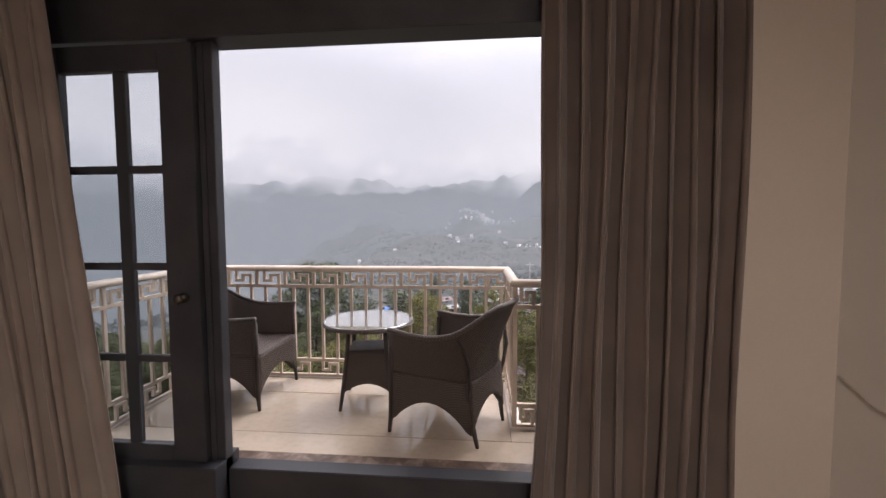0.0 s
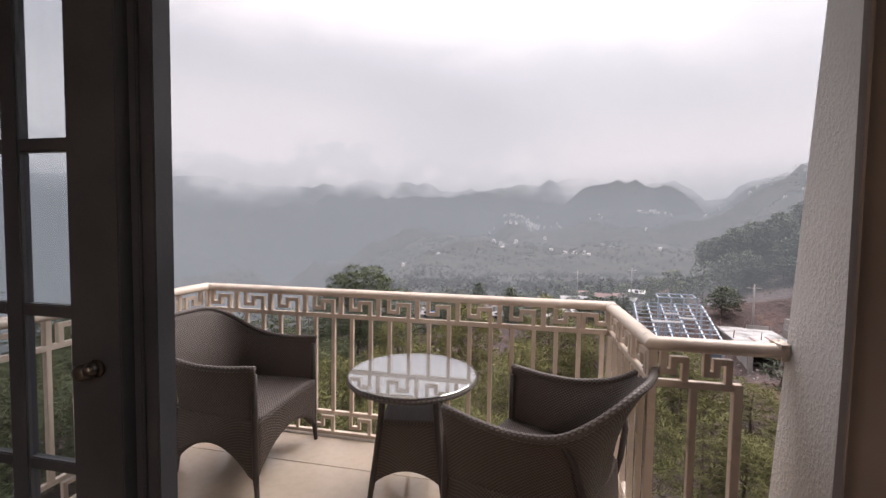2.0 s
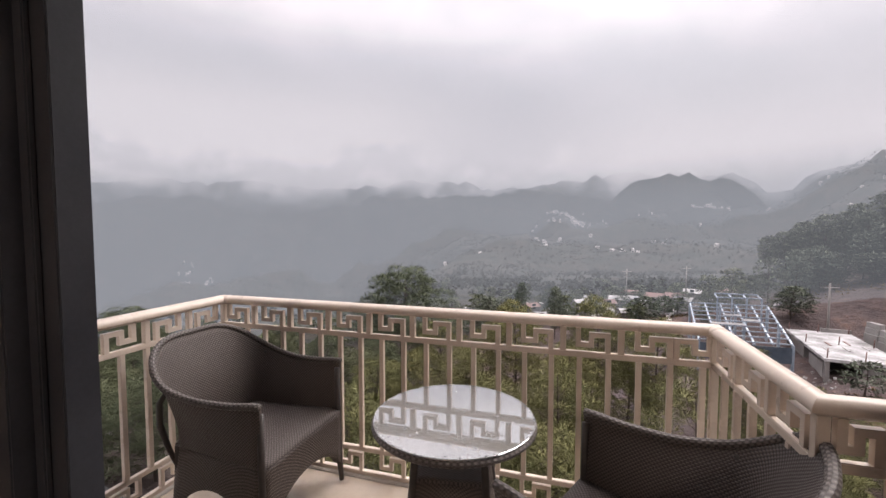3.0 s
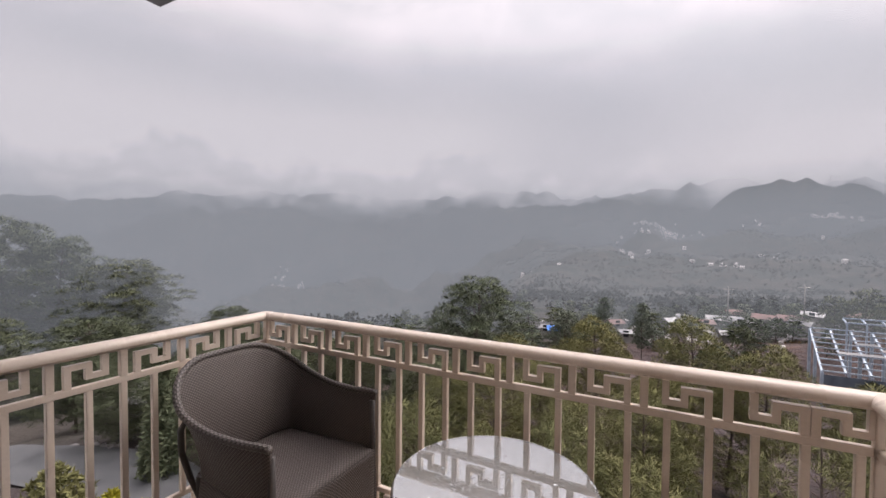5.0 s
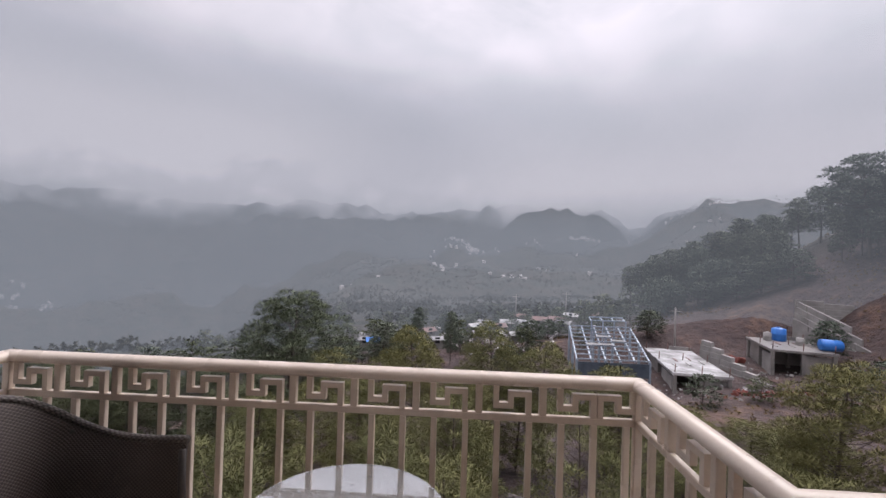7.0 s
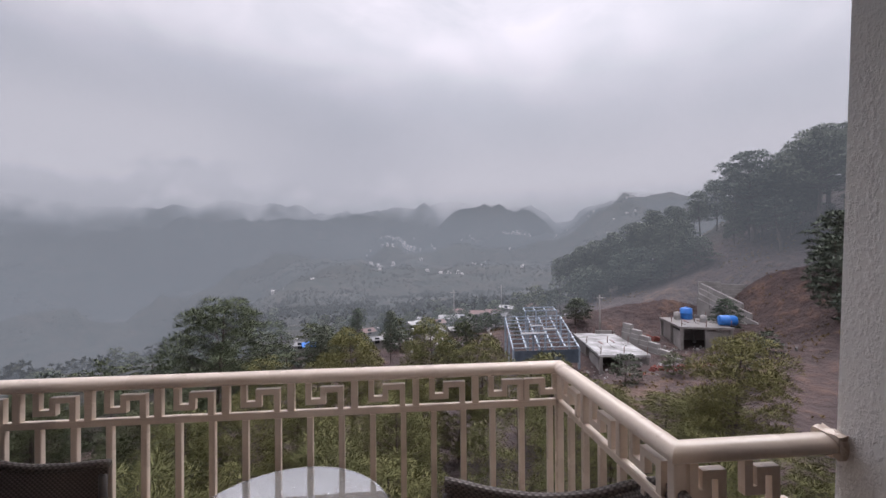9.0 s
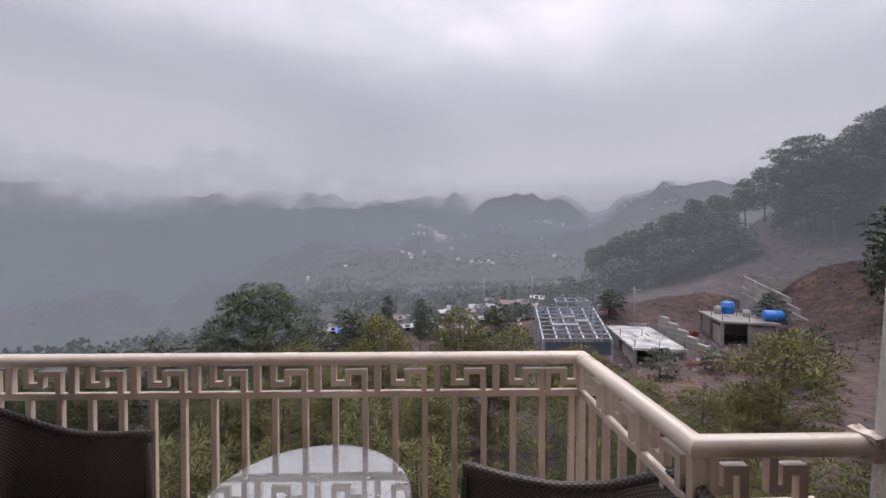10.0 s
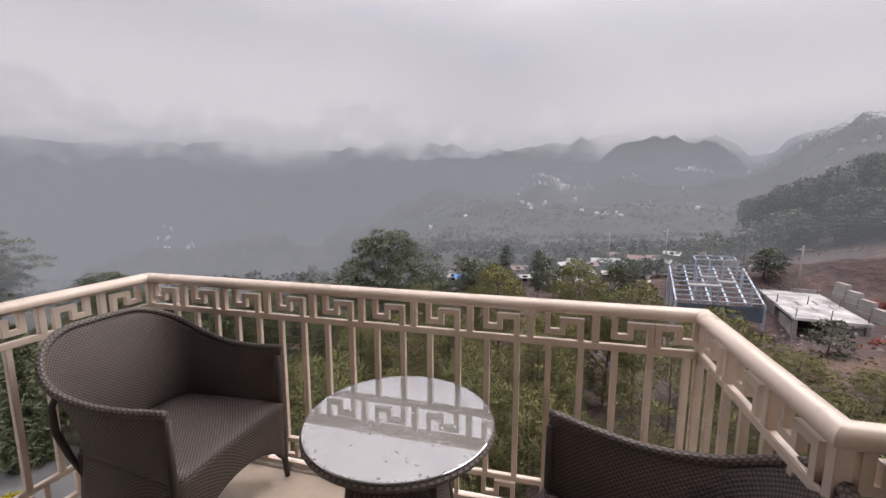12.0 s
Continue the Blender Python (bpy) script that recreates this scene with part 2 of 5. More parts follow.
dy = k.math("DIVIDE", k.math("SUBTRACT", sep.outputs[1], 36.0), 64.0)
rr = k.math("ADD", k.math("POWER", dx, 2.0), k.math("POWER", dy, 2.0))
earth = k.ramp(k.math("ADD", rr, k.math("MULTIPLY", k.math("SUBTRACT", n2, 0.5), 1.4)), (0.55, (1, 1, 1)), (1.0, (0, 0, 0)))
k.color(k.mix(earth, base, red))
k.bump(k.math("ADD", n3, k.math("MULTIPLY", n2, 3.0)), 0.8, 1.2)
M_GROUND = k.m
M_ROAD = varied("wet_grey_asphalt", (0.055, 0.056, 0.058), (0.10, 0.10, 0.10), 0.8, 0.4, 0, 0.3, 0.01, 30)
M_CONC = varied("wet_grey_concrete", (0.15, 0.14, 0.132), (0.29, 0.27, 0.255), 0.5, 0.4, 0, 0.4, 0.02, 9)
M_CONC_P = varied("pale_grey_concrete", (0.21, 0.20, 0.19), (0.36, 0.34, 0.325), 0.6, 0.6, 0, 0.4, 0.02, 9)
M_CONC_W = varied("pale_wet_slab", (0.20, 0.19, 0.185), (0.66, 0.65, 0.64), 0.45, 0.2, 0, 0.2, 0.02, 6)
M_STEEL = varied("pale_blue_steel", (0.24, 0.30, 0.37), (0.42, 0.48, 0.54), 1.5, 0.35, 0.2, 0.1)
M_BLUE = varied("blue_plastic", (0.02, 0.12, 0.42), (0.04, 0.20, 0.58), 2, 0.35)
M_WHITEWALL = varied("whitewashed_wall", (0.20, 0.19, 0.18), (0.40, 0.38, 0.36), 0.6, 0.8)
# lightened beyond the near whitewash to show through the haze sheets
M_FARWALL = varied("limewash_lifted_for_haze", (0.46, 0.43, 0.41), (0.80, 0.76, 0.74), 0.05, 0.8)
M_TIN = varied("pale_tin_roof", (0.14, 0.14, 0.145), (0.34, 0.33, 0.32), 0.5, 0.4, 0.3)
M_REDROOF = varied("rusty_red_roof", (0.11, 0.06, 0.05), (0.19, 0.10, 0.085), 0.7, 0.6)
M_GLASSDARK = Mat("dark_window_pane", (0.03, 0.035, 0.04), 0.15).m


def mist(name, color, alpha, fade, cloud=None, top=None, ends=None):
    """Haze painted as glow on a mostly clear sheet; it may thicken upwards into cloud."""
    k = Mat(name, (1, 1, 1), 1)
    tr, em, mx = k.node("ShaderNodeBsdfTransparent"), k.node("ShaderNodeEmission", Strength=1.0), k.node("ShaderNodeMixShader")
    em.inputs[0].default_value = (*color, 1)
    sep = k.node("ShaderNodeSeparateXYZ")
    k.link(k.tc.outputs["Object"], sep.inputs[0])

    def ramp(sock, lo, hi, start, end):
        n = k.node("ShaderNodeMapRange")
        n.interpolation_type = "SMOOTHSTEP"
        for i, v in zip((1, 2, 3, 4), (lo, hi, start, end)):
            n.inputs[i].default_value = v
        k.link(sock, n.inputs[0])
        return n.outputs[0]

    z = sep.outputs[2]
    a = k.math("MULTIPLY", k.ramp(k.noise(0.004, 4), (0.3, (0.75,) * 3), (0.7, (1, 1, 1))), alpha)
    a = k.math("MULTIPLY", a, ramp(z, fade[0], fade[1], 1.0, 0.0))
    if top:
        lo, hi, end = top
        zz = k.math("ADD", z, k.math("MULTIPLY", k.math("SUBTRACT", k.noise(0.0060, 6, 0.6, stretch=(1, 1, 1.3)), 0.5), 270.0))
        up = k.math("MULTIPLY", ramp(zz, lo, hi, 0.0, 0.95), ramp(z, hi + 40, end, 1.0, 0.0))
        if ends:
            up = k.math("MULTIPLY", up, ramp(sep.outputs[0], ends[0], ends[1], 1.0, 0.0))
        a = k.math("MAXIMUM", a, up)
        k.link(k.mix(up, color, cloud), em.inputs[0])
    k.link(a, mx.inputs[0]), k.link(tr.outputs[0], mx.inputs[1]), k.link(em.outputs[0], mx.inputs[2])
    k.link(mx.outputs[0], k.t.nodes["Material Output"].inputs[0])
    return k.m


# ---- mesh helpers ----
def mesh_ob(name, verts, faces, material, parent=None, label="", smooth=False, uvs=None):
    me = bpy.data.meshes.new(name)
    me.from_pydata([tuple(v) for v in verts], [], faces)
    me.materials.append(material)
    if uvs is not None:
        layer = me.uv_layers.new(name="UVMap")
        idx = np.empty(len(me.loops), dtype=np.int32)
        me.loops.foreach_get("vertex_index", idx)
        layer.data.foreach_set("uv", np.asarray(uvs, dtype=np.float32)[idx].ravel())
    if smooth:
        me.shade_smooth()
    me.update()
    ob = new(name, me)
    if parent:
        ob.parent = parent
    if label:
        ob["label"] = label
    return ob


def part(name, bm, material, parent=None, label="", smooth=False):
    me = bpy.data.meshes.new(name)
    bm.to_mesh(me)
    bm.free()
    me.materials.append(material)
    if smooth:
        me.shade_smooth()
    ob = new(name, me)
    if parent:
        ob.parent = parent
    if label:
        ob["label"] = label
    return ob


def empty(name, m, label, category, group="", kind=""):
    ob = new(name)
    ob.matrix_basis = m
    return tagged(ob, label, category, group, kind)


def add_box(bm, lo, hi, bevel=0.0):
    c = [(a + b) / 2 for a, b in zip(lo, hi)]
    s = [abs(b - a) for a, b in zip(lo, hi)]
    r = bmesh.ops.create_cube(bm, size=1.0, matrix=Matrix.Translation(c) @ Matrix.Diagonal((*s, 1)))
    if bevel:
        es = list({e for v in r["verts"] for e in v.link_edges})
        bmesh.ops.bevel(bm, geom=es, offset=bevel, segments=2, affect="EDGES", clamp_overlap=True)
    return bm


def box(name, lo, hi, material, parent=None, bevel=0.0, label=""):
    return part(name, add_box(bmesh.new(), lo, hi, bevel), material, parent, label)


def tube_data(pts, radii, sides=8, caps=True, flat=None):
    """A tube along pts; flat=(a, b) scales the section. Returns verts, faces, uvs in metres."""
    V, F, U = [], [], []
    n, run = len(pts), 0.0
    pts = [Vector(p) for p in pts]
    for i, p in enumerate(pts):
        d = (pts[min(i + 1, n - 1)] - pts[max(i - 1, 0)]).normalized()
        if i:
            run += (p - pts[i - 1]).length
        a = d.cross(Vector((0, 0, 1)))
        a = a.normalized() if a.length > 0.05 else d.cross(Vector((0, 1, 0))).normalized()
        b = a.cross(d).normalized()
        r = radii[i] if isinstance(radii, (list, tuple)) else radii
        fa, fb = flat or (1, 1)
        for j in range(sides):
            w = 2 * math.pi * (j + 0.5) / sides
            V.append(p + a * (r * fa * math.cos(w)) + b * (r * fb * math.sin(w)))
            U.append((run, j / sides * 2 * math.pi * r))
    for i in range(n - 1):
        for j in range(sides):
            k2 = (j + 1) % sides
            F.append((i * sides + j, i * sides + k2, (i + 1) * sides + k2, (i + 1) * sides + j))
    if caps:
        F.append(tuple(reversed(range(sides))))
        F.append(tuple(range((n - 1) * sides, n * sides)))
    return V, F, U


def tube(name, pts, radii, material, parent=None, sides=8, label="", smooth=True, flat=None):
    V, F, U = tube_data(pts, radii, sides, True, flat)
    return mesh_ob(name, V, F, material, parent, label, smooth, U)


def smooth01(a, b, x):
    t = min(1.0, max(0.0, (x - a) / (b - a)))
    return t * t * (3 - 2 * t)


# ---- ground, mountains ----
DEEP = ((0, -10.0), (20, -11.0), (60, -15.6), (100, -20), (180, -42), (300, -80), (450, -120), (620, -128), (880, -96), (1200, 60), (1600, 150), (2100, 120), (4200, 60))
HIGH = ((0, -10.0), (20, -11.0), (60, -15.6), (100, -17.5), (200, -27), (330, -31), (480, -24), (650, -15), (900, 6), (1200, 90), (1530, 168), (2100, 120), (4200, 60))


def profile(table, r):
    for (a, za), (b, zb) in zip(table, table[1:]):
        if r <= b:
            return za + (zb - za) * smooth01(a, b, r) * 0.5 + (zb - za) * (r - a) / (b - a) * 0.5
    return table[-1][1]


def height(x, y):
    r = math.hypot(x, y)
    th = math.degrees(math.atan2(x, y))
    s = smooth01(-34, -12, th)
    z = profile(DEEP, r) * (1 - s) + profile(HIGH, r) * s
    z += 2.0 * (1 - smooth01(-62, -40, th)) * (1 - smooth01(28, 60, r))
    z += 40 * math.exp(-((x - 110) ** 2 + (y - 75) ** 2) / 3200)
    z += 92 * math.exp(-(((th - 33) / 9.5) ** 4) - ((r - 930) / 240) ** 2)
    z += 40 * math.exp(-(((th - 15) / 4.6) ** 2) - ((r - 1180) / 210) ** 2)
    z -= 55 * math.exp(-(((th - 22.5) / 2.4) ** 2)) * smooth01(950, 1400, r)
    z -= 110 * (1 - smooth01(-76, -58, th)) * smooth01(900, 1400, r) * (1 - smooth01(2000, 2800, r))
    z += 90 * (1 - smooth01(-66, -50, th)) * smooth01(2100, 2900, r)
    site = smooth01(8, 14, x) * (1 - smooth01(50, 58, x)) * smooth01(40, 49, y) * (1 - smooth01(63, 70, y))
    z += site * (-14.6 + 1.6 * smooth01(19, 25, x) + 0.07 * max(0, x - 24) + 3.4 * smooth01(43, 55, x) - z)
    far = smooth01(150, 900, r)
    p = Vector((x, y, 0))
    z += far * 36 * (noise.fractal(p * 0.0032, 1.0, 2.0, 5) - 0.55)
    z += far * 32 * (0.75 - abs(noise.fractal(p * 0.0052 + Vector((3, 7, 1)), 1.0, 2.0, 4)) * 2.2)
    z += smooth01(30, 200, r) * 5 * noise.fractal(p * 0.02, 1.0, 2.0, 4)
    z += far * 14 * noise.fractal(p * 0.016 + Vector((1, 4, 2)), 1.0, 2.0, 3)
    z += 0.5 * noise.fractal(p * 0.16, 1.0, 2.0, 3)
    return z


V, F = [], []
NA, NR = 340, 176
for i in range(NR):
    r = 0.8 * (4200 / 0.8) ** (i / (NR - 1))
    for j in range(NA):
        th = 2 * math.pi * j / NA
        x, y = r * math.sin(th), r * math.cos(th)
        V.append((x, y, height(x, y)))
for i in range(NR - 1):
    for j in range(NA):
        a, b = i * NA + j, i * NA + (j + 1) % NA
        F.append((a, b, b + NA, a + NA))
F.append(tuple(reversed(range(NA))))
ground = mesh_ob("ground", V, F, M_GROUND, smooth=True)
tagged(ground, "wooded valley hillsides with bare reddish earth", "ground", kind="structure")

# haze painted as glowing sheets; each: radius, density, colour of the haze and of its cloud, heights over which the
# cloud thickens and ends, where it thins out sideways
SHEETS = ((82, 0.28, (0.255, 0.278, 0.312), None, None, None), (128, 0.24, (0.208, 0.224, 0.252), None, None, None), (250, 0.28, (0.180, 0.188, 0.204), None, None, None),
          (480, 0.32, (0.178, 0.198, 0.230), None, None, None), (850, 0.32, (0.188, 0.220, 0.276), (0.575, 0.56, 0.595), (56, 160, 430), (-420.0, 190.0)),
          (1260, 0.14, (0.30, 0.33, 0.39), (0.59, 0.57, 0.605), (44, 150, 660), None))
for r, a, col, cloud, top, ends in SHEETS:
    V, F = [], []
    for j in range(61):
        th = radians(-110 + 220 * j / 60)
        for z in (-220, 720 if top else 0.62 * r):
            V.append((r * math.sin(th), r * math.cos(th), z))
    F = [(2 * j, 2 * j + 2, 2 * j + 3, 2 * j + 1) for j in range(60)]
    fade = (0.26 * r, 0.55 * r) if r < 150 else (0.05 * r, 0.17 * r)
    ob = mesh_ob("backdrop_mist", V, F, mist("mist_glow_sheet", col, a, fade, cloud, top, ends), smooth=True)
    tagged(ob, "glowing sheet that stands in for thin grey valley mist", "mist", kind="structure")


# ---- the room and the balcony's shell ----
X0, X1, XL = -2.20, 0.50, -4.2          # railing corners; the room's far side wall
YF, YS, XE = 3.32, 2.53, 0.97           # railing front, its return, the stub's end
YI, YO = 1.62, 1.95                     # inner and outer face of the door wall
DL, DR, DT = -2.32, 1.02, 2.50          # door frame: sides and top
ROOM = 1.72                             # side wall of the room


def structure(ob, label, category):
    return tagged(ob, label, category, kind="structure")


structure(box("floor_room", (XL, -4.0, -0.22), (ROOM, YI, -0.10), M_ROOMFLOOR), "brown laminate floor of the room", "floor")
structure(box("floor_doorway", (DL, YI, -0.22), (DR, 1.80, -0.102), M_ROOMFLOOR), "brown laminate floor in the doorway", "floor")
structure(box("ceiling", (XL, -4.0, 2.85), (ROOM, YI, 3.0), M_CEIL), "plain white ceiling of the room", "ceiling")
structure(box("wall_side", (ROOM, -4.0, -0.22), (ROOM + 0.18, YI, 3.0), M_WHITE), "white painted side wall with a thin cable", "wall")
structure(box("wall_far_side", (XL - 0.18, -4.0, -0.22), (XL, YI, 3.0), M_WALL), "beige painted side wall", "wall")
structure(box("wall_back", (XL, -4.18, -0.22), (ROOM, -4.0, 3.0), M_WALL), "beige painted back wall", "wall")
wb = bmesh.new()
add_box(wb, (XL - 0.18, YI, -0.22), (DL, YO, 3.0)), add_box(wb, (DR, YI, -0.22), (ROOM + 0.18, YO, 3.0)), add_box(wb, (DL, YI, DT), (DR, YO, 3.0))
structure(part("wall_door_inner", wb, M_WALL), "beige painted wall around the balcony door", "wall")
fb = add_box(bmesh.new(), (XE - 0.012, YO + 0.003, -13.0), (XE + 3.0, 2.535, 6.0))
for v in fb.verts:  # the outer pier leans as it rises, tilted to fit the camera's view
    if v.co.x < XE + 0.1:
        v.co.x += 0.052 * (v.co.z - 1.0)
bmesh.ops.bevel(fb, geom=[e for e in fb.edges if all(abs(v.co.y - 2.535) < 0.01 and v.co.x < XE + 1 for v in e.verts)], offset=0.012, segments=2, affect="EDGES")
structure(part("wall_facade", fb, M_STUCCO), "rough white stucco wall beside the balcony", "wall")
structure(box("wall_facade_far", (-9.0, YO + 0.003, -13.0), (DL - 0.02, YO + 0.10, 6.0), M_STUCCO), "rough white stucco outside wall", "wall")
structure(box("wall_below", (DL - 0.02, YO + 0.003, -13.0), (XE, YO + 0.10, -0.20), M_STUCCO), "rough white stucco wall under the balcony", "wall")
structure(box("wall_above", (DL - 0.02, YO + 0.003, 2.46), (XE, YO + 0.10, 6.0), M_STUCCO), "rough white stucco wall over the door", "wall")
structure(box("wall_building_side", (-9.2, -6.0, -13.0), (-9.0, YO + 0.10, 6.0), M_STUCCO), "stucco end wall of the building", "wall")
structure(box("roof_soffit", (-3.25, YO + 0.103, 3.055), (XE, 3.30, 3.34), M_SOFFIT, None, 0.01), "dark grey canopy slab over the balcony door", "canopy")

# balcony slab with large tiles
sb = bmesh.new()
add_box(sb, (X0 - 0.06, YO + 0.103, -0.18), (XE - 0.003, YS + 0.06, -0.012))
add_box(sb, (X0 - 0.06, YS + 0.06, -0.18), (X1 + 0.06, YF + 0.06, -0.012))
floor = structure(part("floor_balcony", sb, M_GROUT), "wet beige tiled balcony floor", "floor")
ys = [2.086, 2.355, 2.985, YF - 0.03]
for ya, yb in zip(ys, ys[1:]):
    xr = XE - 0.006 if ya < 2.3 else X1 - 0.031
    yt = YS - 0.031 if ya < 2.3 and yb > YS else yb
    box("tile", (X0 + 0.031, ya + 0.002, -0.012), (xr, yt - 0.002, 0.0), M_TILE, floor, 0.0015)
box("tile", (X1 - 0.029, 2.357, -0.012), (XE - 0.006, YS - 0.031, 0.0), M_TILE, floor, 0.0015)
kb = bmesh.new()
for lo, hi in (((X0 - 0.05, YF - 0.03, -0.012), (X1 + 0.05, YF + 0.05, 0.012)), ((X0 - 0.05, YO + 0.11, -0.012), (X0 + 0.03, YF - 0.031, 0.012)),
               ((X1 - 0.03, YS - 0.03, -0.012), (X1 + 0.05, YF - 0.031, 0.018)), ((X1 + 0.051, YS - 0.03, -0.012), (XE - 0.004, YS + 0.05, 0.018))):
    add_box(kb, lo, hi, 0.004)
structure(part("kerb", kb, M_KERB), "low white kerb under the railing", "kerb")
structure(box("threshold", (-2.16, 1.905, -0.10), (DR - 0.07, 2.085, 0.028), M_MARBLE, None, 0.004), "worn brown marble threshold slab", "threshold")

# ---- the door ----
frame_ob = empty("door_frame", pose(0, 0, 0), "black-stained wooden balcony door frame", "door frame", kind="structure")
box("head", (DL, 1.74, 2.25), (DR, 1.90, DT), M_DOOR, frame_ob, 0.004)
box("jamb", (-2.015, 1.735, 0.155), (-1.947, 1.80, 2.25), M_DOOR, frame_ob, 0.004)
box("side_panel", (DL, 1.74, 0.155), (-2.016, 1.775, 2.25), M_DOOR, frame_ob, 0.003)
box("jamb", (DR - 0.07, 1.74, -0.10), (DR, 1.90, 2.25), M_DOOR, frame_ob, 0.004)
box("mullion", (-1.16, 1.781, -0.10), (-1.03, 1.845, 2.25), M_DOOR, frame_ob, 0.003)
box("mullion_bead", (-1.098, 1.768, 0.12), (-1.070, 1.7805, 2.24), M_DOOR, frame_ob, 0.003)
box("sill", (-1.03, 1.80, -0.10), (DR - 0.07, 1.90, 0.095), M_DOOR, frame_ob, 0.004)
box("sill", (DL, 1.69, -0.10), (-1.03, 1.90, 0.153), M_DOOR, frame_ob, 0.004)

leaf = tagged(empty("door_leaf", pose(0, 0, 0), "closed black wooden glazed door leaf with eight panes", "door"), kind="structure")
LY0, LY1 = 1.735, 1.778
gx = ((-1.80, -1.520), (-1.456, -1.275))
gz = ((0.243, 0.667), (0.703, 1.133), (1.170, 1.612), (1.651, 2.105))
box("stile", (-1.945, LY0, 0.16), (gx[0][0], LY1, 2.23), M_DOOR, leaf, 0.003)
box("stile", (gx[1][1], LY0, 0.16), (-1.103, LY1, 2.23), M_DOOR, leaf, 0.003)
box("top_rail", (gx[0][0], LY0, 2.105), (gx[1][1], LY1 - 0.002, 2.23), M_DOOR, leaf, 0.003)
box("bottom_rail", (gx[0][0], LY0, 0.16), (gx[1][1], LY1 - 0.002, 0.243), M_DOOR, leaf, 0.003)
box("muntin", (gx[0][1], LY0 + 0.006, 0.243), (gx[1][0], LY1 - 0.006, 2.105), M_DOOR, leaf, 0.004)
for (_, za), (zb, _) in zip(gz, gz[1:]):
    for xa, xb in gx:
        box("muntin", (xa, LY0 + 0.008, za), (xb, LY1 - 0.008, zb), M_DOOR, leaf, 0.004)
for xa, xb in gx:
    for za, zb in gz:
        p = box("pane", (xa + 0.0005, LY0 + 0.019, za + 0.0005), (xb - 0.0005, LY0 + 0.023, zb - 0.0005), M_GLASS, leaf)
        p.visible_shadow = False
knob = tube("knob", [(-1.185, LY0 - y, 1.0) for y in (0.0, 0.006, 0.008, 0.022, 0.026, 0.034, 0.05, 0.058, 0.060)], [0.026, 0.026, 0.010, 0.010, 0.016, 0.024, 0.024, 0.014, 0.003], M_KNOB, leaf, 16, "round blackened metal knob")
tube("thumb_turn", [(-1.155, LY0 - 0.034, 1.01), (-1.15, LY0 - 0.05, 1.012), (-1.145, LY0 - 0.06, 1.014)], [0.016, 0.018, 0.008], M_KNOB, knob, 12)


# ---- curtains ----
def curtain(name, x0, x1, y, z0, z1, folds, depth, seed, material, label, flare=0.0, lean=0.0):
    rnd = random.Random(seed)
    nu, nv = folds * 10, 22
    ph = [rnd.uniform(-0.6, 0.6) for _ in range(folds + 2)]
    amp = [rnd.uniform(0.7, 1.25) for _ in range(folds + 2)]
    V, F = [], []
    for side in (0.0, 0.004):
        for i in range(nu + 1):
            u = i / nu
            f = u * folds
            k0 = int(f)
            w = f - k0
            p = ph[k0] * (1 - w) + ph[k0 + 1] * w
            a = amp[k0] * (1 - w) + amp[k0 + 1] * w
            for j in range(nv + 1):
                v = j / nv
                z = z1 + (z0 - z1) * v
                spread = 0.82 + 0.18 * v
                wob = 0.010 * math.sin(7 * v + 9 * u + seed)
                ang = 2 * math.pi * f + p + 0.5 * math.sin(2.2 * v + k0)
                d = depth * a * spread
                x = x0 + (x1 - x0) * u + 0.35 * d * math.sin(2 * ang) + wob + flare * v * v * (1 - u) + lean * v
                V.append((x, y + side + d * math.sin(ang) + 0.3 * d * math.sin(0.5 * ang + seed), z))
    n = (nu + 1) * (nv + 1)
    for s2 in (0, 1):
        for i in range(nu):
            for j in range(nv):
                a = s2 * n + i * (nv + 1) + j
                q = (a, a + 1, a + nv + 2, a + nv + 1)
                F.append(q if s2 else tuple(reversed(q)))
    for j in range(nv):
        for e in (0, nu * (nv + 1)):
            F.append((e + j, e + j + 1, n + e + j + 1, n + e + j))
    for e in (0, nv):
        for i in range(nu):
            a, b = i * (nv + 1) + e, (i + 1) * (nv + 1) + e
            F.append((a, b, n + b, n + a))
    c = empty(name, pose(0, 0, 0), label, "curtain", "curtains at the balcony door")
    mesh_ob("cloth", V, F, material, c, "", True)
    tube("rail", [(x0 - 0.05, y, z1 + 0.02), (x1 + 0.05, y, z1 + 0.02)], 0.014, M_KNOB, c, 10)
    return c


curtain("curtain", 0.53, 1.29, 1.575, -0.08, 2.72, 9, 0.058, 3, M_CURTAIN, "taupe full-length curtain drawn aside in deep folds", flare=-0.05)
curtain("curtain", -2.35, -1.74, 1.56, -0.08, 2.72, 7, 0.068, 5, M_CURTAIN_L, "cream full-length curtain drawn aside beside the door leaf", lean=0.31)
cable = tagged(tube("cable", [(ROOM - 0.006, 1.60, 0.74), (ROOM - 0.006, 1.45, 0.68), (ROOM - 0.006, 1.2, 0.66), (ROOM - 0.006, 0.9, 0.70)], 0.004, M_WALL, None, 6), "thin pale cable fixed along the white wall", "cable")


# ---- railing ----
BAR = 0.028


def key_points(x, w, flip):
    """The bent bar of one Greek key over a module of width w that starts at x: x and height pairs."""
    a, b, c = 0.27 * w, 0.50 * w, 0.78 * w
    zs = (0.945, 0.866, 0.866, 0.915, 0.915, 0.832)
    xs = (a, a, b, b, c, c)
    return [((x + w - q) if flip else (x + q), z) for q, z in zip(xs, zs)]


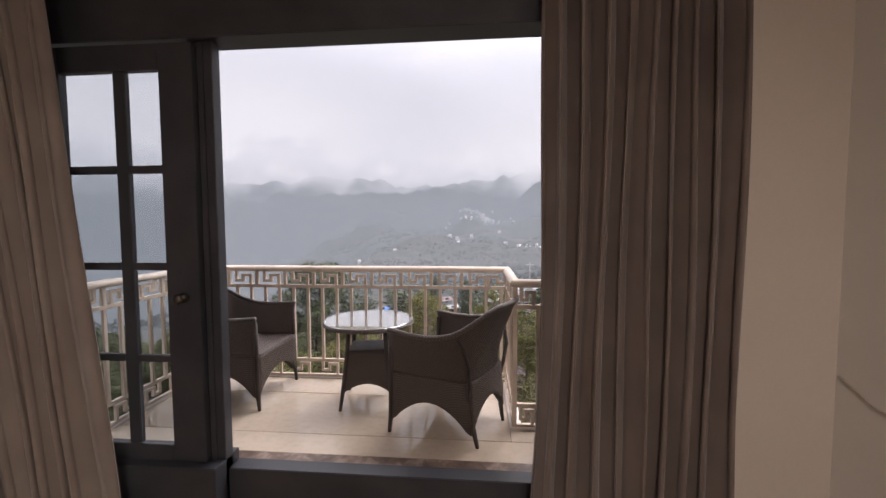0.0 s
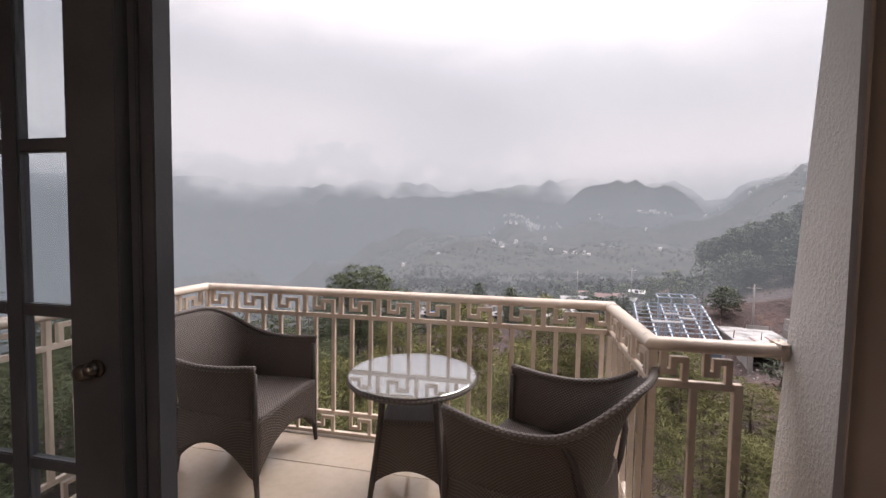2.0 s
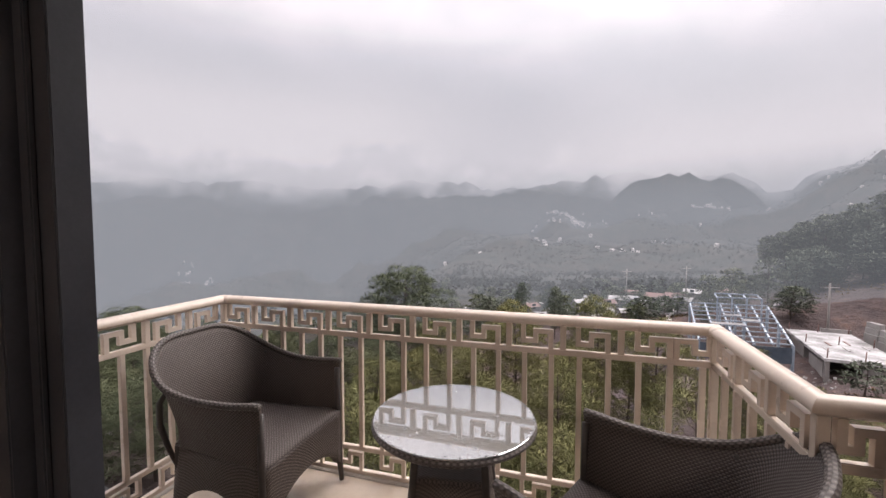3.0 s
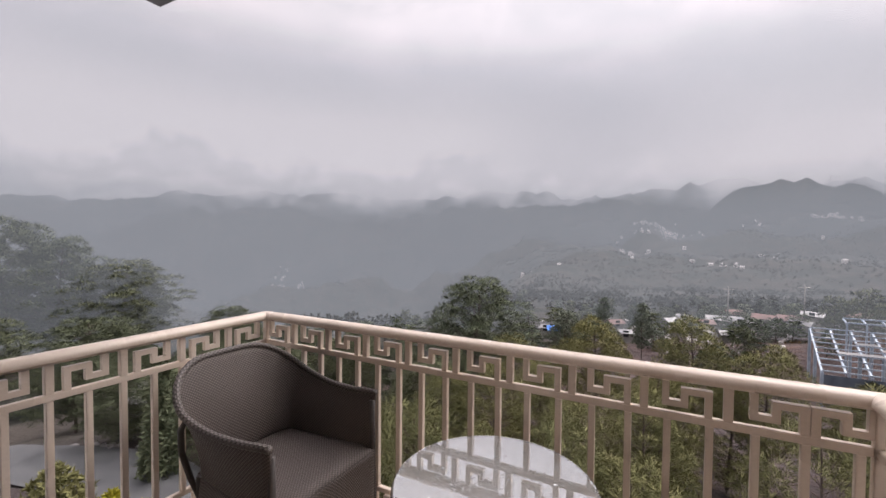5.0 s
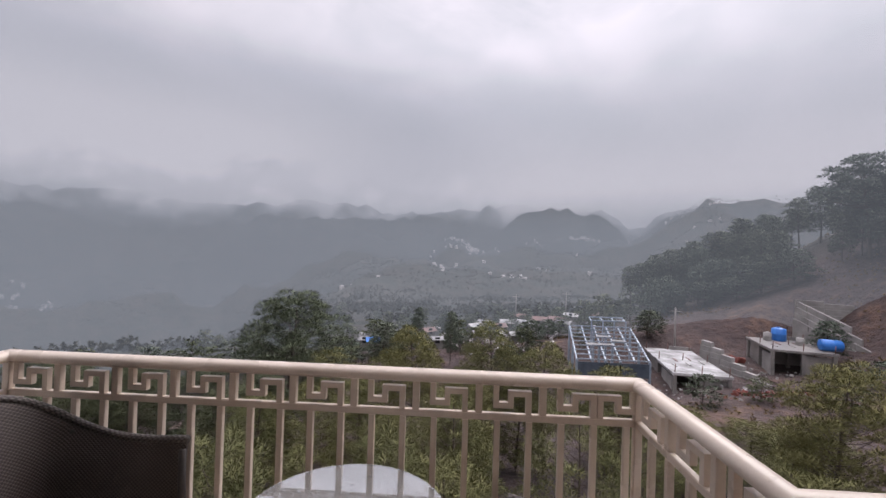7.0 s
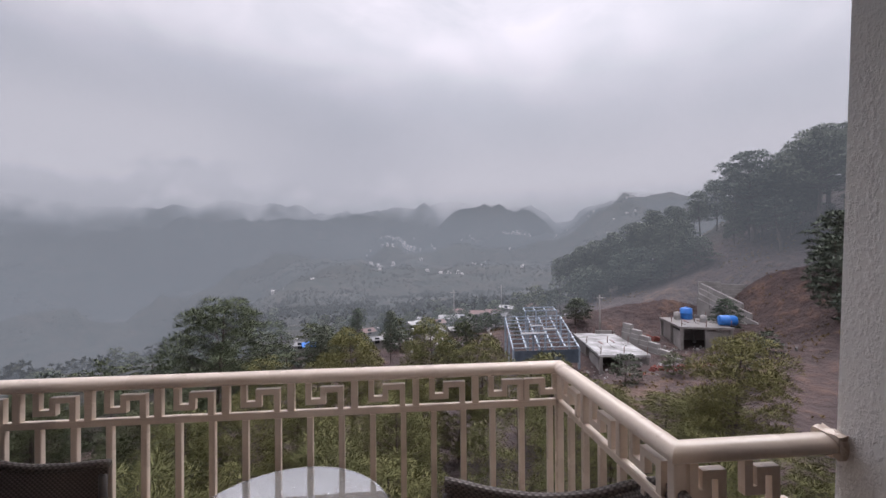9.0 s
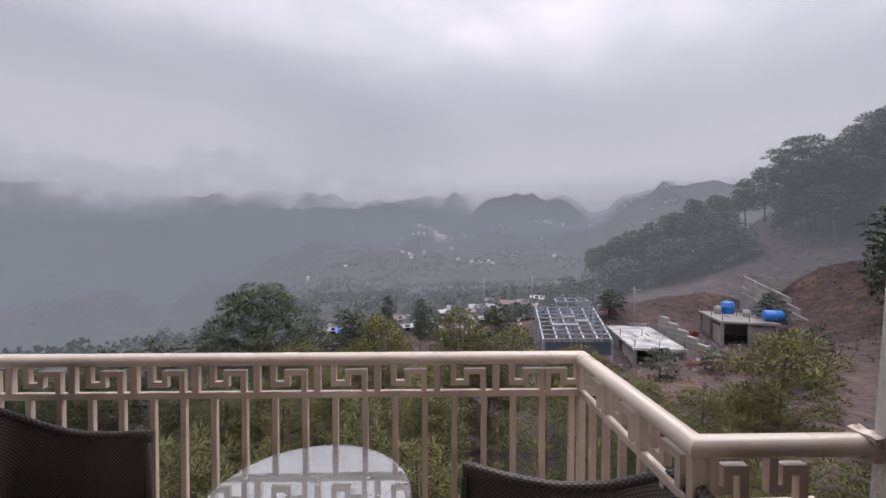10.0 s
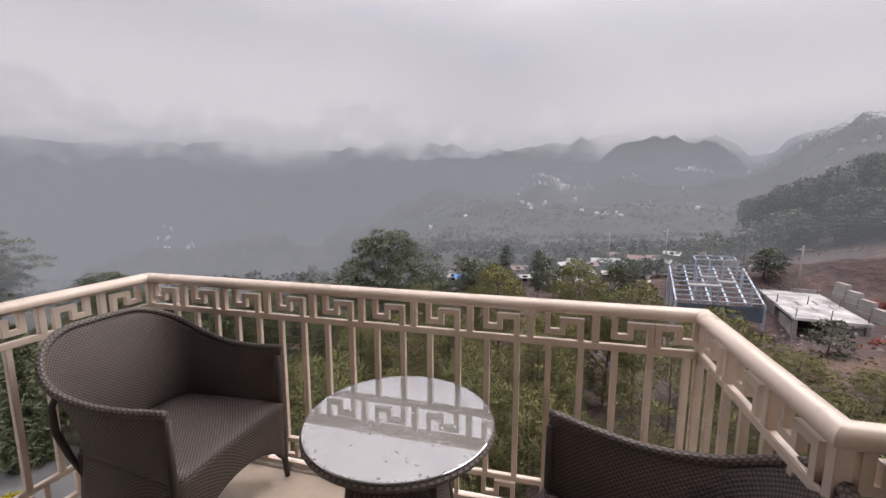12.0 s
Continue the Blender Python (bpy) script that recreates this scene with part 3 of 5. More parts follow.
def bent_bar(bm, pts, to3, half=0.0115):
    for i, ((xa, za), (xb, zb)) in enumerate(zip(pts, pts[1:])):
        flat = abs(za - zb) < 1e-6
        lo = (min(xa, xb) - half, min(za, zb) - half)
        hi = (max(xa, xb) + half, max(za, zb) + half)
        if not flat:  # upright pieces butt against the level ones
            lo = (lo[0], min(za, zb) + (half if (za if za < zb else zb) not in (pts[0][1], pts[-1][1]) else 0))
            hi = (hi[0], max(za, zb) - (half if (za if za > zb else zb) not in (pts[0][1], pts[-1][1]) else 0))
        a, b = to3(lo[0], -half, lo[1]), to3(hi[0], half, hi[1])
        add_box(bm, [min(p, q) for p, q in zip(a, b)], [max(p, q) for p, q in zip(a, b)])


def fence_run(rail, start, end, modules, w=None, first=0.0, bars=True):
    """One straight run of railing between two corners, built in the run's own direction."""
    s, e = Vector(start), Vector(end)
    length = (e - s).length
    along_x = abs(e.x - s.x) > abs(e.y - s.y)
    sign = 1 if (e.x - s.x if along_x else e.y - s.y) > 0 else -1

    def to3(u, v, z):
        return (s.x + sign * u, s.y + v, z) if along_x else (s.x + v, s.y + sign * u, z)

    def bar(name, ua, ub, za, zb, half=BAR / 2, bevel=0.002):
        a, b = to3(ua, -half, za), to3(ub, half, zb)
        box(name, [min(p, q) for p, q in zip(a, b)], [max(p, q) for p, q in zip(a, b)], M_RAIL, rail, bevel)

    g = BAR / 2
    bar("frieze_rail", g, length - g, 0.804, 0.832, g - 0.001, 0.003)
    bar("lower_rail", g, length - g, 0.148, 0.174, g - 0.001, 0.003)
    bar("bottom_rail", g, length - g, 0.012, 0.034, g - 0.001)
    w = w or length / modules
    keys = [(first + i * w, False) for i in range(modules)]
    if first:  # the last key turns back towards the corner
        keys.append((length - 0.80 * w, True))
    for i, (u, flip) in enumerate(keys):
        if i and bars and not flip:
            bar("frieze_bar", u - g, u + g, 0.832, 0.950, g)
        bm = bmesh.new()
        bent_bar(bm, key_points(u, w, flip), to3)
        part("greek_key", bm, M_RAIL, rail)
        bm = bmesh.new()
        pts = [(q, 0.03 + (z - 0.83) * 1.12) for q, z in key_points(u, w, flip)]
        bent_bar(bm, pts, to3, 0.010)
        part("lower_key", bm, M_RAIL, rail)
    step = w / 2 if bars else w
    u = step if not first else first + 0.295 * w
    while u < length - 0.04:
        if u > 0.04:
            bar("baluster", u - g + 0.002, u + g - 0.002, 0.174, 0.804, g - 0.002)
        u += step


rail = empty("balcony_railing", pose(0, 0, 0), "cream painted metal railing with a Greek key frieze", "railing")
fence_run(rail, (X0, YF, 0), (X1, YF, 0), 10, 0.2605, -0.026)
fence_run(rail, (X0, YF, 0), (X0, YO + 0.11, 0), 5)
fence_run(rail, (X1, YF, 0), (X1, YS, 0), 3)
fence_run(rail, (X1, YS, 0), (0.805, YS, 0), 2, bars=False)
for x, y in ((X0, YF), (X1, YF), (X1, YS), (0.805, YS)):
    box("post", (x - 0.0155, y - 0.0155, 0.005), (x + 0.0155, y + 0.0155, 0.955 if x != 0.805 else 0.833), M_RAIL, rail, 0.002)


def handrail(rail, corners):
    """A rounded handrail with mitred corners: broad oval top, flat underside."""
    prof = [(0.036 * math.cos(t) * (1 if math.sin(t) > -0.5 else 0.8), 0.969 + (0.031 if math.sin(t) > 0 else 0.024) * math.sin(t)) for t in [2 * math.pi * i / 20 for i in range(20)]]
    V, F = [], []
    c = [Vector((*p, 0)) for p in corners]
    for i, p in enumerate(c):
        d0 = (p - c[i - 1]).normalized() if i else (c[1] - p).normalized()
        d1 = (c[i + 1] - p).normalized() if i + 1 < len(c) else d0
        n0, n1 = Vector((-d0.y, d0.x, 0)), Vector((-d1.y, d1.x, 0))
        m = (n0 + n1).normalized()
        m /= m.dot(n0)
        for o, z in prof:
            V.append(p + m * o + Vector((0, 0, z)))
    n = len(prof)
    for i in range(len(c) - 1):
        for j in range(n):
            F.append((i * n + j, i * n + (j + 1) % n, (i + 1) * n + (j + 1) % n, (i + 1) * n + j))
    F.append(tuple(range(n)))
    ob = mesh_ob("handrail", V, F, M_RAIL, rail, "", False)
    for poly in ob.data.polygons:
        poly.use_smooth = True
    ob.data.set_sharp_from_angle(angle=radians(32))
    return ob


handrail(rail, [(X0, YO + 0.105), (X0, YF), (X1, YF), (X1, YS), (XE - 0.006, YS)])
fl = add_box(bmesh.new(), (XE - 0.045, YS - 0.036, 0.945), (XE - 0.004, YS + 0.036, 1.004))
bmesh.ops.subdivide_edges(fl, edges=fl.edges[:], cuts=4, use_grid_fill=True)
for v in fl.verts:
    v.co += noise.noise_vector(v.co * 60) * 0.010
part("wall_flange", fl, M_RAIL, rail, "crumbling mortar where the handrail meets the wall")


# ---- woven furniture ----
def strip_surface(name, rows, material, parent, thick=0.012, label="", smooth=True):
    """A woven sheet through rows of points (each row runs along u), with thickness along its normals and UVs in metres."""
    nu, nv = len(rows[0]), len(rows)
    P = np.array([[tuple(p) for p in r] for r in rows])
    du = np.gradient(P, axis=1)
    dv = np.gradient(P, axis=0)
    nrm = np.cross(du, dv)
    nrm /= np.maximum(np.linalg.norm(nrm, axis=2, keepdims=True), 1e-9)
    ul = np.concatenate([np.zeros((nv, 1)), np.cumsum(np.linalg.norm(np.diff(P, axis=1), axis=2), axis=1)], axis=1)
    vl = np.concatenate([np.zeros((1, nu)), np.cumsum(np.linalg.norm(np.diff(P, axis=0), axis=2), axis=0)], axis=0)
    ul = np.broadcast_to(ul.mean(axis=0, keepdims=True), ul.shape)
    V = np.concatenate([(P + nrm * thick / 2).reshape(-1, 3), (P - nrm * thick / 2).reshape(-1, 3)])
    U = np.stack([ul, vl], axis=2).reshape(-1, 2)
    U = np.concatenate([U, U])
    n = nu * nv
    F = []
    for j in range(nv - 1):
        for i in range(nu - 1):
            a = j * nu + i
            F.append((a, a + 1, a + nu + 1, a + nu))
            F.append((n + a, n + a + nu, n + a + nu + 1, n + a + 1))
    loop = [i for i in range(nu)] + [j * nu + nu - 1 for j in range(1, nv)] + [(nv - 1) * nu + i for i in range(nu - 2, -1, -1)] + [j * nu for j in range(nv - 2, 0, -1)]
    for a, b in zip(loop, loop[1:] + loop[:1]):
        F.append((b, a, n + a, n + b))
    return mesh_ob(name, V.tolist(), F, material, parent, label, smooth, U)


def tub_chair(m, label, arm=0.665):
    """A woven tub chair that faces +y; the front feet stand on y = 0."""
    chair = empty("wicker_tub_chair", m, label, "chair", "chairs round the balcony table")
    NU = 49

    def plan(s, front_w, back_w, back_y, sq):
        """s from -1 (one arm) over 0 (back) to 1 (other arm)."""
        t = abs(s)
        sg = 1 if s >= 0 else -1
        if t > 0.62:
            q = (t - 0.62) / 0.38
            y = back_y * 0.62 * (1 - q)
            x = back_w + (front_w - back_w) * q
        else:
            ang = t / 0.62 * math.pi / 2
            x = back_w * math.sin(ang) ** sq
            y = back_y * 0.62 + back_y * 0.38 * math.cos(ang) ** sq
        return sg * x, y

    def seat_line(s):
        """The foot of the shell, in line with the skirts below it."""
        t, sg = abs(s), (1 if s >= 0 else -1)
        if t > 0.55:
            u = (1 - t) / 0.45 * 0.86
            return sg * (0.2985 - 0.055 * u), -0.012 - 0.525 * u
        ang = t / 0.55 * math.pi / 2
        return sg * 0.2512 * math.sin(ang) ** 0.55, -0.4635 - 0.0885 * math.cos(ang) ** 0.55

    def rim_z(s):
        t = abs(s)
        return arm + 0.200 * (1 - smooth01(0.10, 0.78, t)) + 0.012 * smooth01(0.85, 1.0, t)

    S = [-1 + 2 * i / (NU - 1) for i in range(NU)]
    # upper shell, leaning out to the back
    rows = []
    for j in range(13):
        v = j / 12
        row = []
        for s in S:
            b = seat_line(s)
            t = plan(s, 0.315, 0.340, -0.715, 0.80)
            z = 0.401 + (rim_z(s) - 0.401) * v
            k2 = v ** 1.75
            row.append((b[0] + (t[0] - b[0]) * k2, b[1] + (t[1] - b[1]) * k2, z))
        rows.append(row)
    strip_surface("backrest", rows, M_CANE, chair, 0.014)
    rim = [(p[0], p[1], p[2] + 0.004) for p in rows[-1]]
    tube("rim", rim, 0.0155, M_BRAID, chair, 8, "braided cane edge")
    # side skirts with an arched lower edge, from front foot to rear foot
    for sg in (-1, 1):
        rows = []
        for j in range(9):
            v = j / 8
            row = []
            for i in range(17):
                u = i / 16
                zb = 0.09 + 0.155 * math.sin(math.pi * min(1, max(0, (u - 0.04) / 0.92))) ** 0.8
                z = zb + (0.40 - zb) * v
                row.append((sg * (0.298 - 0.055 * u + 0.006 * (1 - v)), -0.012 - 0.525 * u - 0.03 * u * (1 - v), z))
            rows.append(row)
        strip_surface("side_skirt", rows, M_CANE, chair, 0.014)
        tube("front_leg", [(sg * 0.298, -0.012, 0.645), (sg * 0.300, -0.010, 0.40), (sg * 0.302, -0.006, 0.12), (sg * 0.306, 0.004, 0.0)], [0.014, 0.016, 0.017, 0.012], M_LEG, chair, 8)
        tube("rear_leg", [(sg * 0.246, -0.53, 0.40), (sg * 0.232, -0.548, 0.22), (sg * 0.215, -0.565, 0.10), (sg * 0.205, -0.585, 0.0)], [0.016, 0.017, 0.016, 0.012], M_LEG, chair, 8)
        tube("back_strut", [(sg * 0.318, -0.50, 0.690), (sg * 0.316, -0.548, 0.63), (sg * 0.300, -0.572, 0.52), (sg * 0.270, -0.562, 0.40), (sg * 0.246, -0.545, 0.31)], [0.010, 0.013, 0.014, 0.013, 0.010], M_LEG, chair, 8)
    # front and rear skirts
    for name, y, hw, lean in (("front_skirt", 0.0, 0.296, 0.0), ("rear_skirt", -0.55, 0.240, -0.02)):
        rows = []
        for j in range(8):
            v = j / 7
            row = []
            for i in range(17):
                u = i / 16
                zb = 0.10 + 0.15 * math.sin(math.pi * u) ** 0.7
                row.append((hw * (2 * u - 1), y + lean * (1 - v), zb + (0.405 - zb) * v))
            rows.append(row)
        strip_surface(name, rows, M_CANE, chair, 0.014)
    rows = []
    for j in range(13):
        v = j / 12
        row = []
        for i in range(17):
            u = 2 * i / 16 - 1
            y = 0.006 - 0.552 * v
            hw = 0.290 - 0.055 * v
            z = 0.408 - 0.012 * math.sin(math.pi * v) * (1 - u * u) - 0.012 * max(0, 1 - v * 14)
            row.append((hw * u, y, z))
        rows.append(row)
    strip_surface("seat", rows, M_CANE, chair, 0.02)
    return chair


tub_chair(pose(-1.335, 2.945, 0.0, 0, 0, -90), "dark brown woven cane tub chair in the railing corner")
tub_chair(pose(-0.185, 2.700, 0.0, 0, 0, 65), "dark brown woven cane tub chair with its back to the door")


def round_table(m, R=0.338, H=0.634):
    t = empty("wicker_table", m, "round dark cane table with a wet glass top", "table")
    V, F = [], []
    prof = ((0, H - 0.008), (R - 0.004, H - 0.008), (R, H - 0.005), (R, H - 0.002), (R - 0.003, H), (0, H))
    n = 72
    for j in range(n):
        w = 2 * math.pi * j / n
        for r, z in prof[1:-1]:
            V.append((r * math.cos(w), r * math.sin(w), z))
    for j in range(n):
        for i in range(3):
            a, b = j * 4 + i, (j + 1) % n * 4 + i
            F.append((a, b, b + 1, a + 1))
    F += [tuple(j * 4 + 3 for j in range(n)), tuple(j * 4 for j in reversed(range(n)))]
    mesh_ob("glass_top", V, F, M_TABLEGLASS, t, "wet grey glass disc beaded with rain")
    k = Mat("rain_water", (1, 1, 1), 0.02, 0, 1.33)
    k.set("Transmission Weight", 1.0)
    rnd = random.Random(5)
    V, F = [], []
    for i in range(190):
        if i < 120:
            rr, w, q = R - 0.006 - 0.003 * rnd.random(), 2 * math.pi * (i + rnd.random()) / 120, rnd.uniform(0.0022, 0.0045)
        else:
            rr, w, q = (R - 0.02) * math.sqrt(rnd.random()), rnd.uniform(0, 2 * math.pi), rnd.uniform(0.002, 0.006)
        cx, cy, el, tw = rr * math.cos(w), rr * math.sin(w), rnd.uniform(0.7, 1.5), rnd.uniform(0, 3.1)
        o = len(V)
        for ring_r, ring_z in ((1.0, 0.0), (0.85, 0.26), (0.45, 0.42)):
            for j in range(8):
                a = 2 * math.pi * j / 8
                px, py = q * ring_r * el * math.cos(a), q * ring_r / el * math.sin(a)
                V.append((cx + px * math.cos(tw) - py * math.sin(tw), cy + px * math.sin(tw) + py * math.cos(tw), H + 0.0002 + q * ring_z))
        for lv in range(2):
            for j in range(8):
                a, b = o + lv * 8 + j, o + lv * 8 + (j + 1) % 8
                F.append((a, b, b + 8, a + 8))
        F.append(tuple(range(o + 16, o + 24)))
        F.append(tuple(reversed(range(o, o + 8))))
    tagged(mesh_ob("water_drops", V, F, k.m, t, "clear rain drops", True), kind="stuff")
    ring = [(R * 0.985 * math.cos(2 * math.pi * i / 64), R * 0.985 * math.sin(2 * math.pi * i / 64), H - 0.021) for i in range(65)]
    tube("rim", ring, 0.0125, M_BRAID, t, 8, "braided cane edge")
    V = [(R * 0.975 * math.cos(2 * math.pi * i / 48), R * 0.975 * math.sin(2 * math.pi * i / 48), z) for z in (H - 0.012, H - 0.02) for i in range(48)]
    F = [tuple(range(48)), tuple(reversed(range(48, 96)))] + [(i, 48 + i, 48 + (i + 1) % 48, (i + 1) % 48) for i in range(48)]
    mesh_ob("woven_top", V, F, M_CANE, t, "", False, [(v[0], v[1]) for v in V])
    legs = [Vector((math.cos(radians(a)), math.sin(radians(a)), 0)) for a in (45, 135, 225, 315)]
    for d in legs:
        tube("leg", [d * 0.185 + Vector((0, 0, H - 0.02)), d * 0.205 + Vector((0, 0, 0.40)), d * 0.245 + Vector((0, 0, 0.14)), d * 0.272], [0.016, 0.016, 0.016, 0.012], M_LEG, t, 8)
    for a, b in zip(legs, legs[1:] + legs[:1]):
        rows = []
        for j in range(8):
            v = j / 7
            row = []
            for i in range(13):
                u = i / 12
                zb = 0.115 + 0.075 * math.sin(math.pi * u) ** 0.7
                z = zb + (0.42 - zb) * v
                r = 0.200 + (0.42 - z) / 0.42 * 0.068
                p = (a * (1 - u) + b * u) * r
                row.append((p.x, p.y, z))
            rows.append(row)
        strip_surface("skirt", rows, M_CANE, t, 0.012)
    r = 0.200
    rows = [[tuple((legs[0] * (1 - u) + legs[1] * u) * r * (1 - v) + (legs[3] * (1 - u) + legs[2] * u) * r * v + Vector((0, 0, 0.422))) for u in [i / 10 for i in range(11)]] for v in [j / 10 for j in range(11)]]
    strip_surface("shelf", rows, M_CANE, t, 0.014)
    return t


round_table(pose(-0.577, 2.900, 0.0, 0, 0, 8))


# ---- added lamp, out of view, that brightens the room ----
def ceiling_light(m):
    c = empty("ceiling_light", m, "round white ceiling light, assumed and out of view, added to brighten the room", "ceiling light")
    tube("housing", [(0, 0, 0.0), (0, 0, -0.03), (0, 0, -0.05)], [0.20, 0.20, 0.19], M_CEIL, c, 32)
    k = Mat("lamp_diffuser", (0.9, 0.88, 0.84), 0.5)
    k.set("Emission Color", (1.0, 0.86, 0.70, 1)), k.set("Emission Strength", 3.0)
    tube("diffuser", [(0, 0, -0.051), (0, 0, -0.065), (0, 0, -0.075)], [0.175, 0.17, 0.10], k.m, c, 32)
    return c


# assumed fixture behind the camera, added to lift the walls and curtains
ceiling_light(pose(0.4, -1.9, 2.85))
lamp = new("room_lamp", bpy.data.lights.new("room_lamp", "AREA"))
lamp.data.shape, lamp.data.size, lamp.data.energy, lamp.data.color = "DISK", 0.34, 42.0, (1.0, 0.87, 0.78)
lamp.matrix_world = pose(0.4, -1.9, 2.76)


# ---- trees ----
def blades(rng, centers, outs, n, length, width):
    """Needle tufts: n thin triangles that fan out of every centre."""
    c = np.repeat(centers, n, axis=0)
    d = np.repeat(outs, n, axis=0) * 0.35 + rng.normal(0, 0.8, (len(c), 3)) + np.array((0, 0, 0.25))
    d /= np.linalg.norm(d, axis=1, keepdims=True)
    side = np.cross(d, rng.normal(0, 1, (len(c), 3)))
    side /= np.linalg.norm(side, axis=1, keepdims=True)
    ln = length * rng.uniform(0.65, 1.15, (len(c), 1))
    w = side * width * 0.5
    V = np.stack([c + w, c + d * ln - np.array((0, 0, 1)) * ln * 0.06, c - w], axis=1).reshape(-1, 3)
    F = (np.arange(len(c))[:, None] * 3 + np.array([[0, 1, 2]])).tolist()
    return V, F


def pine(name, label, seed, H, W, crown0, clumps, per, length, width, size, needles, widest=0.28, group="pines below the balcony", flat=0.55):
    """A pine with tapered trunk, bent limbs and rounded clumps of needles; stands on its origin, left for copying."""
    rnd, rng = random.Random(seed), np.random.default_rng(seed)
    tree = empty(name, pose(0, 0, -500), label, "tree", group)
    lean = Vector((rnd.uniform(-0.05, 0.05), rnd.uniform(-0.05, 0.05), 0)) * H

    def trunk_at(f):
        return Vector((lean.x * f * f + 0.012 * H * math.sin(5 * f + seed), lean.y * f * f + 0.012 * H * math.cos(4 * f + seed), H * f))

    TV, TF = [], []

    def add_tube(pts, radii, sides):
        v, f, _ = tube_data(pts, radii, sides, False)
        o = len(TV)
        TV.extend(v)
        TF.extend([tuple(q + o for q in face) for face in f])

    r0 = 0.013 * H + 0.03
    add_tube([trunk_at(i / 12 * 0.95) for i in range(13)], [r0 * (1 - 0.86 * i / 12) for i in range(13)], 7)
    C = []
    for b in range(clumps):
        g = ((b + rnd.random()) / clumps) ** 0.9
        if g > widest:
            prof = math.sqrt(max(0.02, 1 - ((g - widest) / (1.02 - widest)) ** 2))
        else:
            prof = 0.55 + 0.45 * math.sqrt(max(0.0, 1 - ((widest - g) / (widest + 0.02)) ** 2))
        az = b * 2.39996 + rnd.uniform(-0.4, 0.4)
        lobe = 0.84 + 0.13 * math.sin(2 * az + seed) + 0.11 * math.sin(3 * az + 4 * g + 2 * seed)
        L = (W / 2 - size * 0.6) * prof * lobe * rnd.uniform(0.45, 1.08) ** 0.6
        base = trunk_at(crown0 * 0.92 + (0.93 - crown0) * max(0.0, g - 0.22 * prof))
        e = Vector((lean.x * 0.8 + L * math.cos(az), lean.y * 0.8 + L * math.sin(az), H * (crown0 + (1 - crown0) * g) - size * 0.4 + rnd.uniform(-0.3, 0.3) * size))
        d = e - base
        side = Vector((-d.y, d.x, 0)) * rnd.uniform(-0.18, 0.18)
        pts = [base + d * t + side * (4 * t * (1 - t)) - Vector((0, 0, 0.30 * d.z * 4 * t * (1 - t) * 0.6)) for t in (0, 0.35, 0.7, 1.0)]
        rb = max(0.010, 0.26 * r0 * (1 - 0.6 * g))
        add_tube(pts, [rb, rb * 0.7, rb * 0.42, rb * 0.15], 4)
        C.append(tuple(e))
        if L > size * 2.2 and rnd.random() < 0.6:
            C.append(tuple(base + d * 0.66 + side * 0.8 + Vector((0, 0, 0.3 * size))))
    mesh_ob("trunk", TV, TF, M_BARK, tree, "", True)
    C = np.array(C)
    scale = rng.uniform(0.65, 1.2, (len(C), 1))
    c = np.repeat(C, per, axis=0)
    sc = np.repeat(scale, per, axis=0) * size
    u = rng.normal(0, 1, (len(c), 3))
    u /= np.linalg.norm(u, axis=1, keepdims=True)
    u[:, 2] = np.abs(u[:, 2]) * 1.1 - 0.25
    start = c + u * sc * rng.uniform(0.25, 1.0, (len(c), 1)) ** 0.5 * np.array((1, 1, flat))
    d = u + rng.normal(0, 0.45, (len(c), 3)) + np.array((0, 0, 0.30))
    d /= np.linalg.norm(d, axis=1, keepdims=True)
    w = np.cross(d, rng.normal(0, 1, (len(c), 3)))
    w *= width * 0.5 / np.linalg.norm(w, axis=1, keepdims=True)
    ln = length * rng.uniform(0.6, 1.15, (len(c), 1))
    w *= np.where((np.cross(d, w) * u).sum(axis=1, keepdims=True) > 0, -1.0, 1.0)  # the faces look out of the clump
    V = np.stack([start + w, start + d * ln - np.array((0, 0, 1)) * ln * 0.08, start - w], axis=1).reshape(-1, 3)
    F = (np.arange(len(c))[:, None] * 3 + np.array([[0, 1, 2]])).tolist()
    crown = mesh_ob("crown", V.tolist(), F, needles, tree, "", True)
    mid = np.array((0, 0, H * (crown0 + 0.3 * (1 - crown0))))
    out = c - mid
    out /= np.linalg.norm(out, axis=1, keepdims=True) + 1e-9
    nrm = u * 0.75 + out * 0.45 + rng.normal(0, 0.16, (len(c), 3))
    nrm /= np.linalg.norm(nrm, axis=1, keepdims=True)
    crown.data.normals_split_custom_set_from_vertices(np.repeat(nrm, 3, axis=0).tolist())
    tree["h"] = H
    tree["w"] = W
    return tree


def plant(src, x, y, top=None, w=None, turn=0.0, sink=0.15, label="", zbase=None):
    z = (height(x, y) if zbase is None else zbase) - sink
    h0, w0 = src["h"], src["w"]
    H = (top - z) if top is not None else h0
    W = w or w0 * H / h0
    t = copy_thing(src, pose(x, y, z, 0, 0, turn) @ Matrix.Diagonal((W / w0, W / w0, H / h0, 1)))
    if label:
        t["label"] = label
    return t


